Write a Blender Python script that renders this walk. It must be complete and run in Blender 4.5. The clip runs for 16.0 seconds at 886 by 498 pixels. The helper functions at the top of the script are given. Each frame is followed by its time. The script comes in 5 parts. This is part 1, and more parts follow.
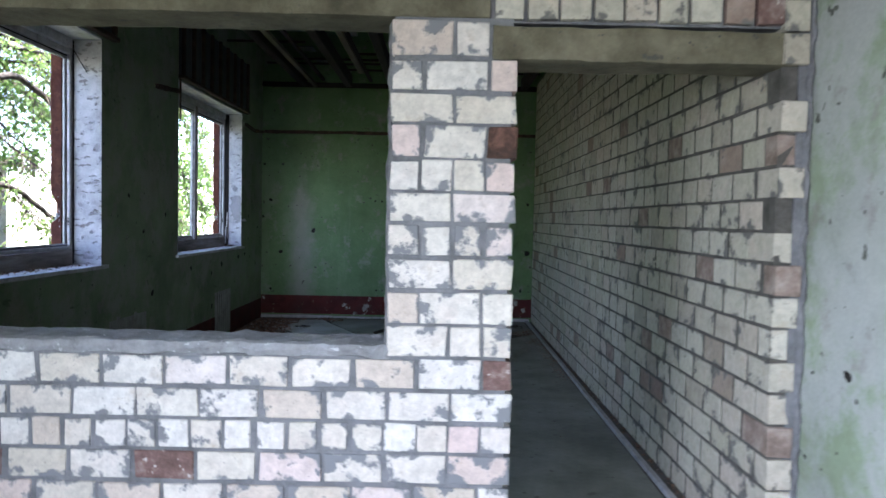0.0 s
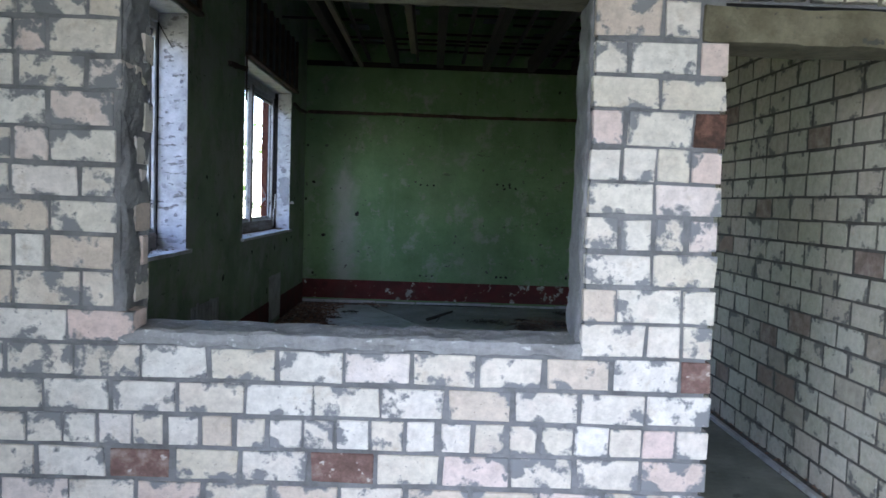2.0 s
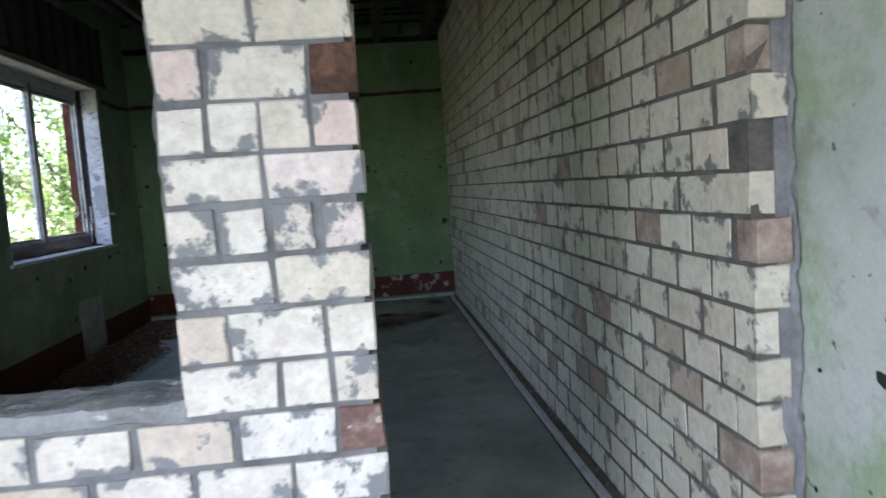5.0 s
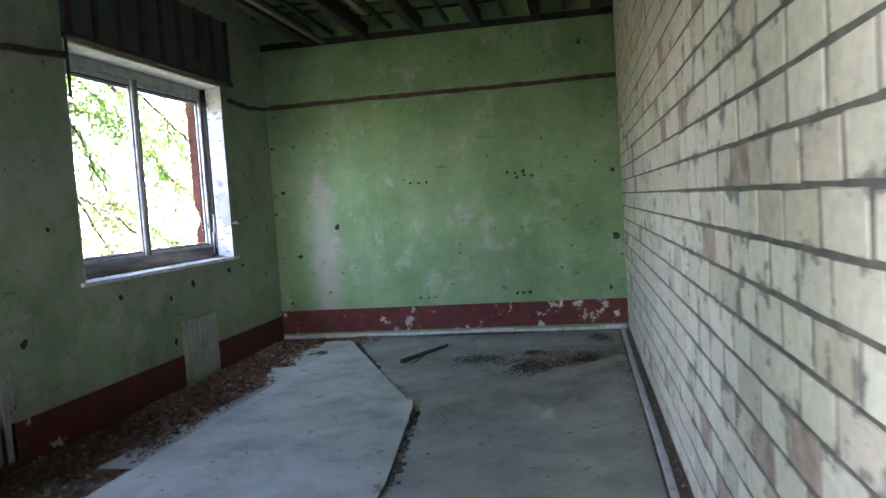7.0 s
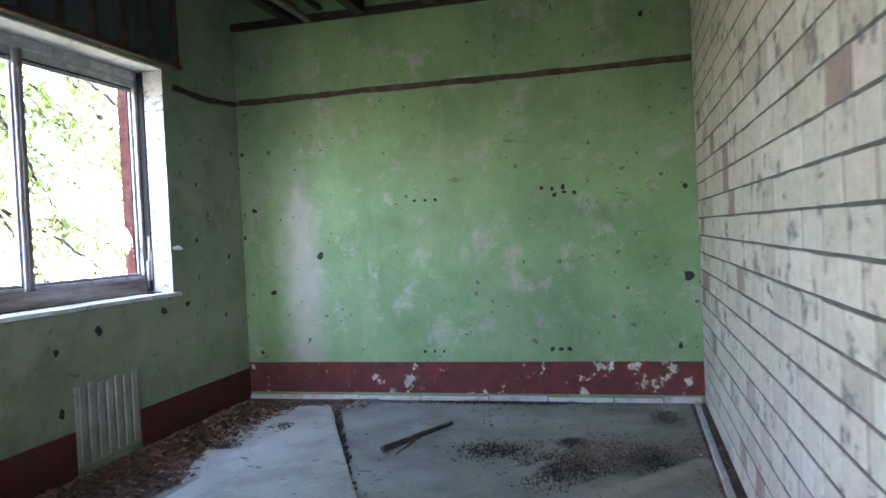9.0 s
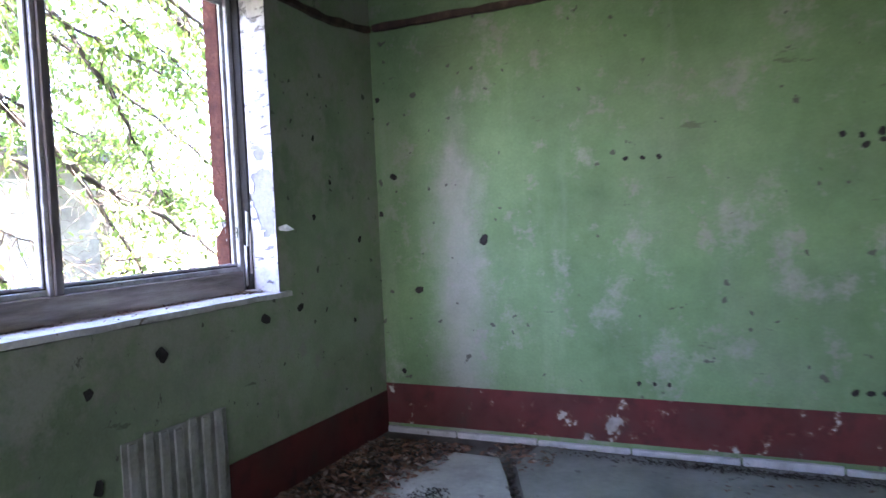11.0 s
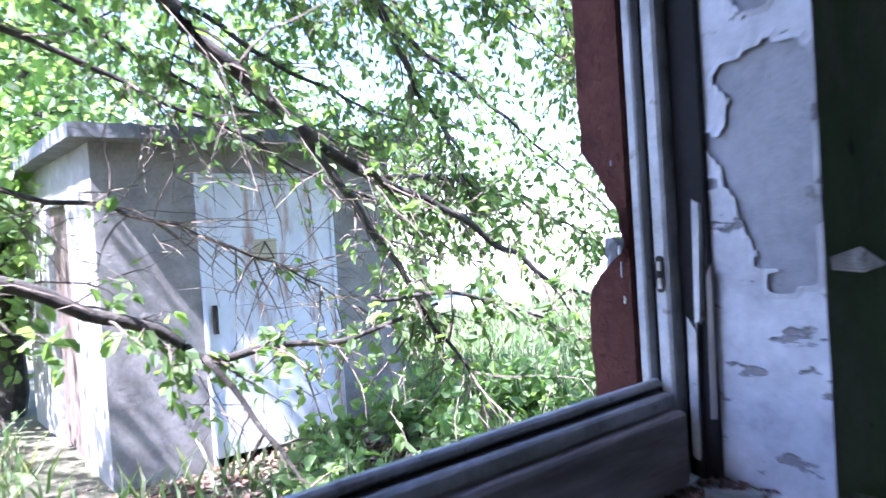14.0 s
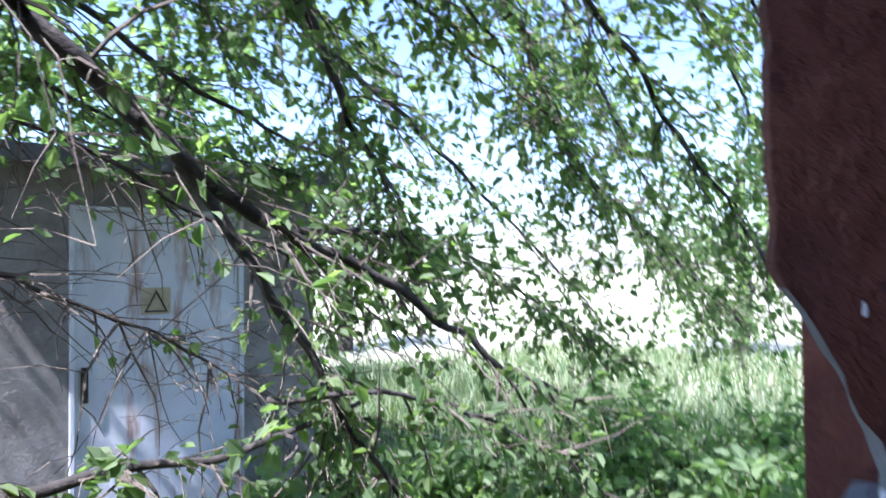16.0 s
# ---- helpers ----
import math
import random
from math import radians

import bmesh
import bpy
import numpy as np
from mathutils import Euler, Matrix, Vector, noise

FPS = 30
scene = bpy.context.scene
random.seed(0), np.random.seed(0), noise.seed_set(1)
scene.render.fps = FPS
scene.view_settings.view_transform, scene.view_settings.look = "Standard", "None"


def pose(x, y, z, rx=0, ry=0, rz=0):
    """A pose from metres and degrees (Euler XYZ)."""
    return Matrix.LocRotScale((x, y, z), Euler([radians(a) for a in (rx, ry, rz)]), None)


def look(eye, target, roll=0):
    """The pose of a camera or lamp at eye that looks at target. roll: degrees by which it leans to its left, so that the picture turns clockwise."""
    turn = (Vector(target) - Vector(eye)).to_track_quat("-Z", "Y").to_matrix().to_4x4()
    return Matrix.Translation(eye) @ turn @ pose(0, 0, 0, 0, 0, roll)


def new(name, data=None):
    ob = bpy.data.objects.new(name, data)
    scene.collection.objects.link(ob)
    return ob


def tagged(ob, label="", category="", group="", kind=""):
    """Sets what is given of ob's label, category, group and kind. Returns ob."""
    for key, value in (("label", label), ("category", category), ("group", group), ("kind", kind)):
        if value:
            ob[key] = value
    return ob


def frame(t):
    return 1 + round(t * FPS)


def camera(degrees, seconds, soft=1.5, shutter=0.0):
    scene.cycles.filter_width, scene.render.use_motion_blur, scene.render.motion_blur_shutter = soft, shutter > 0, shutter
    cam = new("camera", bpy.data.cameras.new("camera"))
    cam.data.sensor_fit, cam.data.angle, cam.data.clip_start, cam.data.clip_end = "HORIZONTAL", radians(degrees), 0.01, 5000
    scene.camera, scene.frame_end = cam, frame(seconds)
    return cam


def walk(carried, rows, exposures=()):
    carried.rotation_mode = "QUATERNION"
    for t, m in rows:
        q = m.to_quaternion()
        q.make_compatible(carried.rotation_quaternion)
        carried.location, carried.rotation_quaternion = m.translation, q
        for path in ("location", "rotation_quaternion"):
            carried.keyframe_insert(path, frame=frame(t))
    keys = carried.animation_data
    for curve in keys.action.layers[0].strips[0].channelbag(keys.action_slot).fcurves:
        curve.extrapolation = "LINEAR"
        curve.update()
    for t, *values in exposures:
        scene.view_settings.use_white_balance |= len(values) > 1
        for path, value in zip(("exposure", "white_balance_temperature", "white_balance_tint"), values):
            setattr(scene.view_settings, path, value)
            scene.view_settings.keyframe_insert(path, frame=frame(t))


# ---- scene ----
cam = camera(62.8, 16.0, shutter=0.6)
PATH = [
    (0, (-0.013, 0.008, 1.457), (-0.005, 2.007, 1.376), 1.2),
    (0.5, (-0.297, 0.157, 1.456), (-0.232, 2.154, 1.362), -1.4),
    (1, (-0.591, 0.163, 1.45), (-0.406, 2.152, 1.354), 0.5),
    (1.5, (-0.754, 0.181, 1.467), (-0.627, 2.173, 1.348), 0.1),
    (2, (-0.8, 0.194, 1.469), (-0.763, 2.189, 1.34), 2.0),
    (2.5, (-0.823, 0.185, 1.467), (-0.827, 2.183, 1.371), 1.1),
    (3, (-0.766, 0.19, 1.45), (-0.677, 2.184, 1.317), -0.5),
    (3.5, (-0.514, 0.272, 1.47), (-0.414, 2.26, 1.283), -0.0),
    (4, (-0.265, 0.473, 1.453), (0.162, 2.417, 1.254), -2.6),
    (4.2, (-0.175, 0.573, 1.449), (0.247, 2.519, 1.27), -3.6),
    (6.3, (0.884, 1.956, 1.46), (0.571, 3.924, 1.289), -1.1),
    (6.5, (0.895, 2.131, 1.448), (0.543, 4.096, 1.319), -1.3),
    (7, (0.862, 2.573, 1.448), (0.489, 4.535, 1.324), -3.8),
    (7.5, (0.864, 3.067, 1.428), (0.36, 5.0, 1.331), -3.5),
    (8, (0.822, 3.514, 1.419), (0.45, 5.476, 1.31), -3.0),
    (8.5, (0.836, 4.025, 1.425), (0.39, 5.973, 1.334), -3.2),
    (9, (0.786, 4.531, 1.414), (0.292, 6.469, 1.37), -2.7),
    (9.5, (0.632, 5.025, 1.44), (0.053, 6.937, 1.345), -2.3),
    (9.7, (0.552, 5.238, 1.421), (-0.149, 7.11, 1.34), -1.9),
    (11.8, (-0.685, 6.903, 1.43), (-1.688, 8.63, 1.317), -3.5),
    (12, (-0.831, 7.088, 1.437), (-2.026, 8.691, 1.37), -3.3),
    (12.5, (-1.218, 7.449, 1.46), (-2.549, 8.941, 1.394), -4.3),
    (13, (-1.564, 7.79, 1.451), (-2.99, 9.189, 1.364), -5.8),
    (13.5, (-1.868, 8.085, 1.49), (-3.452, 9.305, 1.47), -2.6),
    (14, (-2.166, 8.338, 1.476), (-3.688, 9.634, 1.424), -3.8),
    (14.5, (-2.394, 8.577, 1.495), (-3.926, 9.859, 1.41), -5.1),
    (15, (-2.575, 8.767, 1.576), (-4.054, 10.112, 1.538), -5.4),
    (15.5, (-2.693, 8.798, 1.584), (-4.051, 10.265, 1.534), -4.8),
    (16, (-2.761, 8.846, 1.59), (-4.147, 10.286, 1.647), -0.7),
]
EXPOSURES = [(0, 3.65, 5780, 20), (4, 3.45, 5780, 18), (6.5, 4.75, 6450, 20), (7.5, 5.63, 6020, 26), (9.7, 5.82, 5980, 29), (12, 4.8, 5800, 38), (13, 4.2, 5550, 37), (13.6, 3.75, 5300, 33), (14.5, 3.0, 5150, 30), (15.5, 2.42, 5200, 29), (16, 2.15, 5250, 26)]
walk(cam, [(t, look(eye, target, roll)) for t, eye, target, roll in PATH], EXPOSURES)

# ---- world, sun, lamps ----
world = bpy.data.worlds.new("sky_world")
scene.world = world
world.use_nodes = True
wn = world.node_tree
wn.nodes.clear()
sky = wn.nodes.new("ShaderNodeTexSky")
sky.sky_type, sky.sun_disc = "NISHITA", False
SUN_TO = Vector((0.10, -0.54, 0.835)).normalized()
sky.sun_elevation = math.asin(SUN_TO.z)
sky.sun_rotation = math.atan2(SUN_TO.x, SUN_TO.y)
bg = wn.nodes.new("ShaderNodeBackground")
bg.inputs[1].default_value = 0.105
wo = wn.nodes.new("ShaderNodeOutputWorld")
wn.links.new(sky.outputs[0], bg.inputs[0])
wn.links.new(bg.outputs[0], wo.inputs[0])

sun = new("sun", bpy.data.lights.new("sun", "SUN"))
sun.data.energy, sun.data.angle, sun.data.color = 5.0, radians(0.5), (1.0, 0.95, 0.86)
sun.matrix_world = look((0, 0, 20), Vector((0, 0, 20)) - SUN_TO)


def window_lamp(eye, target, sx, sy, watts, color):
    lamp = new("window_skylight", bpy.data.lights.new("window_skylight", "AREA"))
    lamp.data.shape, lamp.data.size, lamp.data.size_y = "RECTANGLE", sx, sy
    lamp.data.energy, lamp.data.color = watts, color
    lamp.data.spread = radians(115)
    lamp.matrix_world = look(eye, target)
    return lamp


# sky light of the two windows behind the walker
window_lamp((-2.70, -0.55, 1.8), (0.3, 0.4, -0.9), 2.1, 1.4, 14.0, (0.90, 0.96, 1.0))
window_lamp((-0.4, -3.35, 1.8), (-0.4, 0.0, -1.0), 2.1, 1.4, 10.2, (0.92, 0.97, 1.0))


# ---- materials ----
def mat(name):
    m = bpy.data.materials.new(name)
    m.use_nodes = True
    n = m.node_tree
    b = n.nodes["Principled BSDF"]
    return m, n, b


def node(n, kind, **kw):
    x = n.nodes.new(kind)
    for k, v in kw.items():
        if k == "op":
            x.operation = v
        elif k == "blend":
            x.blend_type = v
        elif k == "dtype":
            x.data_type = v
        else:
            x.inputs[k].default_value = v
    return x


def coords(n, world_space=True):
    if world_space:
        return n.nodes.new("ShaderNodeNewGeometry").outputs["Position"]
    return n.nodes.new("ShaderNodeTexCoord").outputs["Object"]


def noise_of(n, vec, scale, detail=5.0, rough=0.6, stretch=None):
    if stretch:
        mp = n.nodes.new("ShaderNodeMapping")
        mp.inputs["Scale"].default_value = stretch
        n.links.new(vec, mp.inputs["Vector"])
        vec = mp.outputs[0]
    t = node(n, "ShaderNodeTexNoise", Scale=scale, Detail=detail, Roughness=rough)
    n.links.new(vec, t.inputs["Vector"])
    return t.outputs["Fac"]


def ramp(n, fac, stops):
    r = n.nodes.new("ShaderNodeValToRGB")
    e = r.color_ramp.elements
    while len(e) < len(stops):
        e.new(0.5)
    for el, (p, c) in zip(e, stops):
        el.position = p
        el.color = (*c, 1) if isinstance(c, tuple) else (c, c, c, 1)
    n.links.new(fac, r.inputs[0])
    return r.outputs[0]


def mix(n, fac, a, b, blend="MIX"):
    m = n.nodes.new("ShaderNodeMix")
    m.data_type, m.blend_type = "RGBA", blend
    for sock, v in ((m.inputs[0], fac), (m.inputs[6], a), (m.inputs[7], b)):
        if hasattr(v, "is_linked"):
            n.links.new(v, sock)
        elif isinstance(v, tuple):
            sock.default_value = (*v, 1)
        else:
            sock.default_value = v
    return m.outputs[2]


def maths(n, op, a, b=0.0):
    m = n.nodes.new("ShaderNodeMath")
    m.operation = op
    for sock, v in ((m.inputs[0], a), (m.inputs[1], b)):
        if hasattr(v, "is_linked"):
            n.links.new(v, sock)
        else:
            sock.default_value = v
    return m.outputs[0]


def bump(n, b, height, strength, distance=0.01):
    k = n.nodes.new("ShaderNodeBump")
    k.inputs["Strength"].default_value = strength
    k.inputs["Distance"].default_value = distance
    n.links.new(height, k.inputs["Height"])
    n.links.new(k.outputs[0], b.inputs["Normal"])


def object_random(n):
    return n.nodes.new("ShaderNodeObjectInfo").outputs["Random"]


def island_random(n):
    return n.nodes.new("ShaderNodeNewGeometry").outputs["Random Per Island"]


def mottled(name, dark, mid, light, scale=3.0, fine=40.0, rough=0.85, relief=0.3, speck=None, stretch=None, metal=0.0, distance=0.01):
    """A worn surface: broad stains, fine grain and some specks."""
    m, n, b = mat(name)
    v = coords(n)
    broad = noise_of(n, v, scale, 6, 0.65, stretch)
    grain = noise_of(n, v, fine, 4, 0.7, stretch)
    c = ramp(n, broad, [(0.3, dark), (0.5, mid), (0.7, light)])
    c = mix(n, 0.35, c, ramp(n, grain, [(0.25, 0.35), (0.75, 1.0)]), "MULTIPLY")
    if speck:
        s = noise_of(n, v, fine * 0.5, 3, 0.5)
        c = mix(n, ramp(n, s, [(0.66, 0.0), (0.7, 1.0)]), c, speck)
    n.links.new(c, b.inputs["Base Color"])
    b.inputs["Roughness"].default_value, b.inputs["Metallic"].default_value = rough, metal
    bump(n, b, maths(n, "ADD", maths(n, "MULTIPLY", broad, 1.5), grain), relief, distance)
    return m


def brick_material(name, creams, smear, smear_at, per_island=False):
    """Sand-lime brick: cream to pinkish from piece to piece, pitted, with mortar smeared over it."""
    m, n, b = mat(name)
    v = coords(n)
    r = island_random(n) if per_island else object_random(n)
    c = ramp(n, r, creams)
    tint = noise_of(n, v, 6, 4)
    c = mix(n, ramp(n, tint, [(0.52, 0.0), (0.75, 0.45)]), c, (0.60, 0.49, 0.42))
    streak = noise_of(n, v, 22, 5, 0.7)
    c = mix(n, 0.55, c, ramp(n, streak, [(0.3, 0.45), (0.62, 1.0)]), "MULTIPLY")
    stain = noise_of(n, v, 9, 6, 0.75)
    c = mix(n, ramp(n, stain, [(0.56, 0.0), (0.70, 0.5)]), c, (0.36, 0.28, 0.19))
    blob = noise_of(n, v, 11, 7, 0.62)
    thin = noise_of(n, v, 3.0, 4, 0.6)
    s = maths(n, "ADD", blob, maths(n, "MULTIPLY", thin, 0.35))
    if not per_island:
        # mortar clings to the edges of each brick
        g = n.nodes.new("ShaderNodeSeparateXYZ")
        tc = n.nodes.new("ShaderNodeTexCoord")
        n.links.new(tc.outputs["Generated"], g.inputs[0])
        face = n.nodes.new("ShaderNodeSeparateXYZ")
        n.links.new(tc.outputs["Normal"], face.inputs[0])
        end = maths(n, "GREATER_THAN", maths(n, "ABSOLUTE", face.outputs[0]), 0.6)
        run = maths(n, "ADD", maths(n, "MULTIPLY", g.outputs[0], maths(n, "SUBTRACT", 1.0, end)), maths(n, "MULTIPLY", g.outputs[1], end))
        ex = maths(n, "MULTIPLY", maths(n, "MINIMUM", run, maths(n, "SUBTRACT", 1.0, run)), 0.2)
        ez = maths(n, "MULTIPLY", maths(n, "MINIMUM", g.outputs[2], maths(n, "SUBTRACT", 1.0, g.outputs[2])), 0.13)
        s = maths(n, "SUBTRACT", s, maths(n, "MULTIPLY", maths(n, "MINIMUM", ex, ez), 2.2))
    mask = ramp(n, s, [(smear_at - 0.015, 0.0), (smear_at + 0.05, 1.0)])
    c = mix(n, mask, c, smear)
    pits = noise_of(n, v, 85, 3, 0.6)
    c = mix(n, ramp(n, pits, [(0.67, 0.0), (0.74, 0.75)]), c, (0.16, 0.14, 0.12))
    n.links.new(c, b.inputs["Base Color"])
    b.inputs["Roughness"].default_value = 0.92
    h = maths(n, "ADD", maths(n, "MULTIPLY", mask, 0.8), maths(n, "MULTIPLY", streak, 0.6))
    bump(n, b, h, 0.5, 0.006)
    return m


CREAM = [(0.0, (0.63, 0.575, 0.47)), (0.25, (0.745, 0.715, 0.655)), (0.45, (0.67, 0.61, 0.52)), (0.65, (0.75, 0.72, 0.67)), (0.82, (0.68, 0.54, 0.49)), (1.0, (0.58, 0.52, 0.42))]
# the same cream brick, its colour darkened for the dimmer side wall
CREAM_DIMMED = [(0.0, (0.44, 0.41, 0.31)), (0.3, (0.56, 0.53, 0.435)), (0.55, (0.48, 0.45, 0.36)), (0.78, (0.55, 0.475, 0.39)), (0.9, (0.42, 0.38, 0.30)), (0.965, (0.40, 0.36, 0.28)), (0.98, (0.31, 0.23, 0.18)), (1.0, (0.27, 0.20, 0.16))]
M_BRICK = brick_material("sand_lime_brick", CREAM, (0.20, 0.205, 0.21), 0.68)
M_BRICK_DIM = brick_material("sand_lime_brick_side", CREAM_DIMMED, (0.15, 0.145, 0.13), 0.705)
M_BRICK_STUFF = brick_material("sand_lime_brick_far", CREAM_DIMMED, (0.16, 0.158, 0.14), 0.765, True)
M_RED_BRICK = mottled("red_clay_brick", (0.11, 0.066, 0.055), (0.20, 0.12, 0.10), (0.36, 0.29, 0.26), 14, 60, 0.9, 0.5, (0.45, 0.4, 0.36))
M_DULL_BRICK = mottled("dull_brown_brick", (0.16, 0.115, 0.09), (0.28, 0.21, 0.17), (0.42, 0.35, 0.29), 12, 60, 0.92, 0.5)
M_SCORCHED = mottled("scorched_brick", (0.03, 0.02, 0.015), (0.09, 0.045, 0.03), (0.22, 0.11, 0.08), 16, 60, 0.9, 0.6)
M_MORTAR = mottled("mortar", (0.12, 0.12, 0.12), (0.19, 0.192, 0.195), (0.26, 0.262, 0.265), 7, 60, 0.95, 0.6)
M_JOINT = mottled("dark_joint_mortar", (0.052, 0.048, 0.04), (0.096, 0.0896, 0.076), (0.152, 0.144, 0.124), 9, 60, 0.95, 0.7)
M_MORTAR_PALE = mottled("pale_mortar", (0.20, 0.20, 0.20), (0.30, 0.302, 0.305), (0.38, 0.382, 0.385), 9, 60, 0.95, 0.7, (0.5, 0.5, 0.5))
M_CONCRETE = mottled("rough_concrete", (0.08, 0.07, 0.042), (0.15, 0.135, 0.085), (0.23, 0.208, 0.14), 5, 45, 0.95, 0.7, (0.07, 0.068, 0.055))


def green_paint(name, stain_scale, worn_at, bare=(0.29, 0.29, 0.25), bare_lit_strip=None, wash=((0.083, 0.156, 0.062), (0.132, 0.228, 0.098), (0.184, 0.284, 0.14)), gouge_at=0.685):
    """Old pale-green distemper with bare grey plaster patches, streaks and dark nicks."""
    m, n, b = mat(name)
    v = coords(n)
    a = noise_of(n, v, stain_scale, 6, 0.65)
    c = ramp(n, a, [(0.28, wash[0]), (0.5, wash[1]), (0.72, wash[2])])
    worn = noise_of(n, v, 2.6, 7, 0.72)
    wmask = ramp(n, worn, [(worn_at - 0.03, 0.0), (worn_at + 0.09, 0.8)])
    c = mix(n, wmask, c, bare)
    if bare_lit_strip:
        # upright strip: paint rubbed off, and window light painted in as paler colour
        xc, half, top = bare_lit_strip
        g = n.nodes.new("ShaderNodeSeparateXYZ")
        n.links.new(v, g.inputs[0])
        side = maths(n, "DIVIDE", maths(n, "ABSOLUTE", maths(n, "SUBTRACT", g.outputs[0], xc)), half)
        high = maths(n, "MAXIMUM", maths(n, "SUBTRACT", g.outputs[2], top), 0.0)
        f = maths(n, "SUBTRACT", maths(n, "ADD", worn, 0.55), maths(n, "ADD", maths(n, "MULTIPLY", side, 0.45), maths(n, "MULTIPLY", high, 0.7)))
        c = mix(n, ramp(n, f, [(0.6, 0.0), (0.95, 0.6)]), c, (0.34, 0.325, 0.30))
    runs = noise_of(n, v, 5.0, 4, 0.6, (1.0, 1.0, 0.16))
    c = mix(n, ramp(n, runs, [(0.54, 0.0), (0.78, 0.35)]), c, (0.29, 0.34, 0.25))
    scuff = noise_of(n, v, 5.0, 6, 0.7)
    c = mix(n, ramp(n, scuff, [(0.58, 0.0), (0.67, 0.6)]), c, (0.28, 0.255, 0.235))
    soot = noise_of(n, v, 1.1, 5, 0.7)
    c = mix(n, ramp(n, soot, [(0.5, 0.0), (0.72, 0.45)]), c, (0.11, 0.135, 0.08))
    nick = noise_of(n, v, 17, 2, 0.4)
    nmask = ramp(n, nick, [(0.715, 0.0), (0.735, 0.9)])
    c = mix(n, nmask, c, (0.07, 0.075, 0.055))
    tear = noise_of(n, v, 6.5, 5, 0.65, (0.45, 0.45, 1.9))
    c = mix(n, ramp(n, tear, [(0.675, 0.0), (0.70, 0.7)]), c, (0.085, 0.10, 0.06))
    gouge = noise_of(n, v, 8.0, 6, 0.8, (1.3, 1.3, 1.0))
    c = mix(n, ramp(n, gouge, [(gouge_at, 0.0), (gouge_at + 0.025, 0.8)]), c, (0.075, 0.075, 0.055))
    grain = noise_of(n, v, 70, 3, 0.6)
    c = mix(n, 0.25, c, ramp(n, grain, [(0.3, 0.45), (0.7, 1.0)]), "MULTIPLY")
    n.links.new(c, b.inputs["Base Color"])
    b.inputs["Roughness"].default_value = 0.8
    h = maths(n, "SUBTRACT", maths(n, "ADD", a, maths(n, "MULTIPLY", grain, 0.25)), maths(n, "ADD", maths(n, "MULTIPLY", nmask, 1.2), maths(n, "MULTIPLY", wmask, 0.35)))
    bump(n, b, h, 0.45, 0.006)
    return m


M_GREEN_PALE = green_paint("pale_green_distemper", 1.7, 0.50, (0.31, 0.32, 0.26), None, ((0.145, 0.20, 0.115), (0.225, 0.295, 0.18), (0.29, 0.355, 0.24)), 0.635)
M_GREEN_FAR = green_paint("far_green_distemper", 1.7, 0.585, bare_lit_strip=(-2.02, 0.26, 1.6))
M_GREEN_WORN = green_paint("worn_green_distemper", 1.6, 0.44, (0.46, 0.47, 0.455), None, ((0.22, 0.29, 0.17), (0.30, 0.37, 0.245), (0.36, 0.42, 0.31)), 0.72)


def red_band(name="red_skirting_paint", flake_at=0.865):
    """Oxide-red skirting paint, flaked to white plaster in places."""
    m, n, b = mat(name)
    v = coords(n)
    a = noise_of(n, v, 8, 5, 0.6)
    c = ramp(n, a, [(0.3, (0.055, 0.010, 0.008)), (0.7, (0.125, 0.016, 0.013))])
    big = noise_of(n, v, 2.6, 3, 0.5)
    flake = noise_of(n, v, 9, 5, 0.6)
    s = maths(n, "ADD", flake, maths(n, "MULTIPLY", big, 0.5))
    mask = ramp(n, s, [(flake_at, 0.0), (flake_at + 0.02, 1.0)])
    rim = ramp(n, s, [(flake_at - 0.045, 0.0), (flake_at + 0.005, 0.7)])
    c = mix(n, rim, c, (0.17, 0.10, 0.06))
    c = mix(n, mask, c, (0.38, 0.375, 0.33))
    grime = noise_of(n, v, 4.0, 6, 0.7)
    c = mix(n, ramp(n, grime, [(0.45, 0.0), (0.68, 0.75)]), c, (0.035, 0.022, 0.016))
    n.links.new(c, b.inputs["Base Color"])
    b.inputs["Roughness"].default_value = 0.85
    bump(n, b, maths(n, "SUBTRACT", a, mask), 0.4, 0.004)
    return m


M_RED_BAND = red_band(flake_at=0.875)
M_RED_PLAIN = red_band("plain_red_skirting_paint", 0.99)
M_WHITEWASH = mottled("whitewashed_plaster", (0.50, 0.52, 0.54), (0.72, 0.74, 0.76), (0.80, 0.81, 0.82), 9, 35, 0.9, 0.8, (0.34, 0.33, 0.31))


def peeling_plaster():
    """The whitewash skin of the window reveals: dusty white, chipped by short dark nicks."""
    m, n, b = mat("peeling_whitewash")
    v = coords(n)
    a = noise_of(n, v, 7, 6, 0.7)
    c = ramp(n, a, [(0.28, (0.27, 0.27, 0.28)), (0.5, (0.43, 0.435, 0.45)), (0.7, (0.56, 0.565, 0.58))])
    crack = noise_of(n, v, 13, 5, 0.62, (1, 1, 2.4))
    chip = ramp(n, crack, [(0.585, 0.0), (0.625, 0.85)])
    c = mix(n, chip, c, (0.17, 0.16, 0.155))
    grain = noise_of(n, v, 60, 3, 0.6)
    c = mix(n, 0.25, c, ramp(n, grain, [(0.3, 0.5), (0.7, 1.0)]), "MULTIPLY")
    n.links.new(c, b.inputs["Base Color"])
    b.inputs["Roughness"].default_value = 0.9
    bump(n, b, maths(n, "SUBTRACT", maths(n, "MULTIPLY", a, 0.8), chip), 0.8, 0.008)
    return m


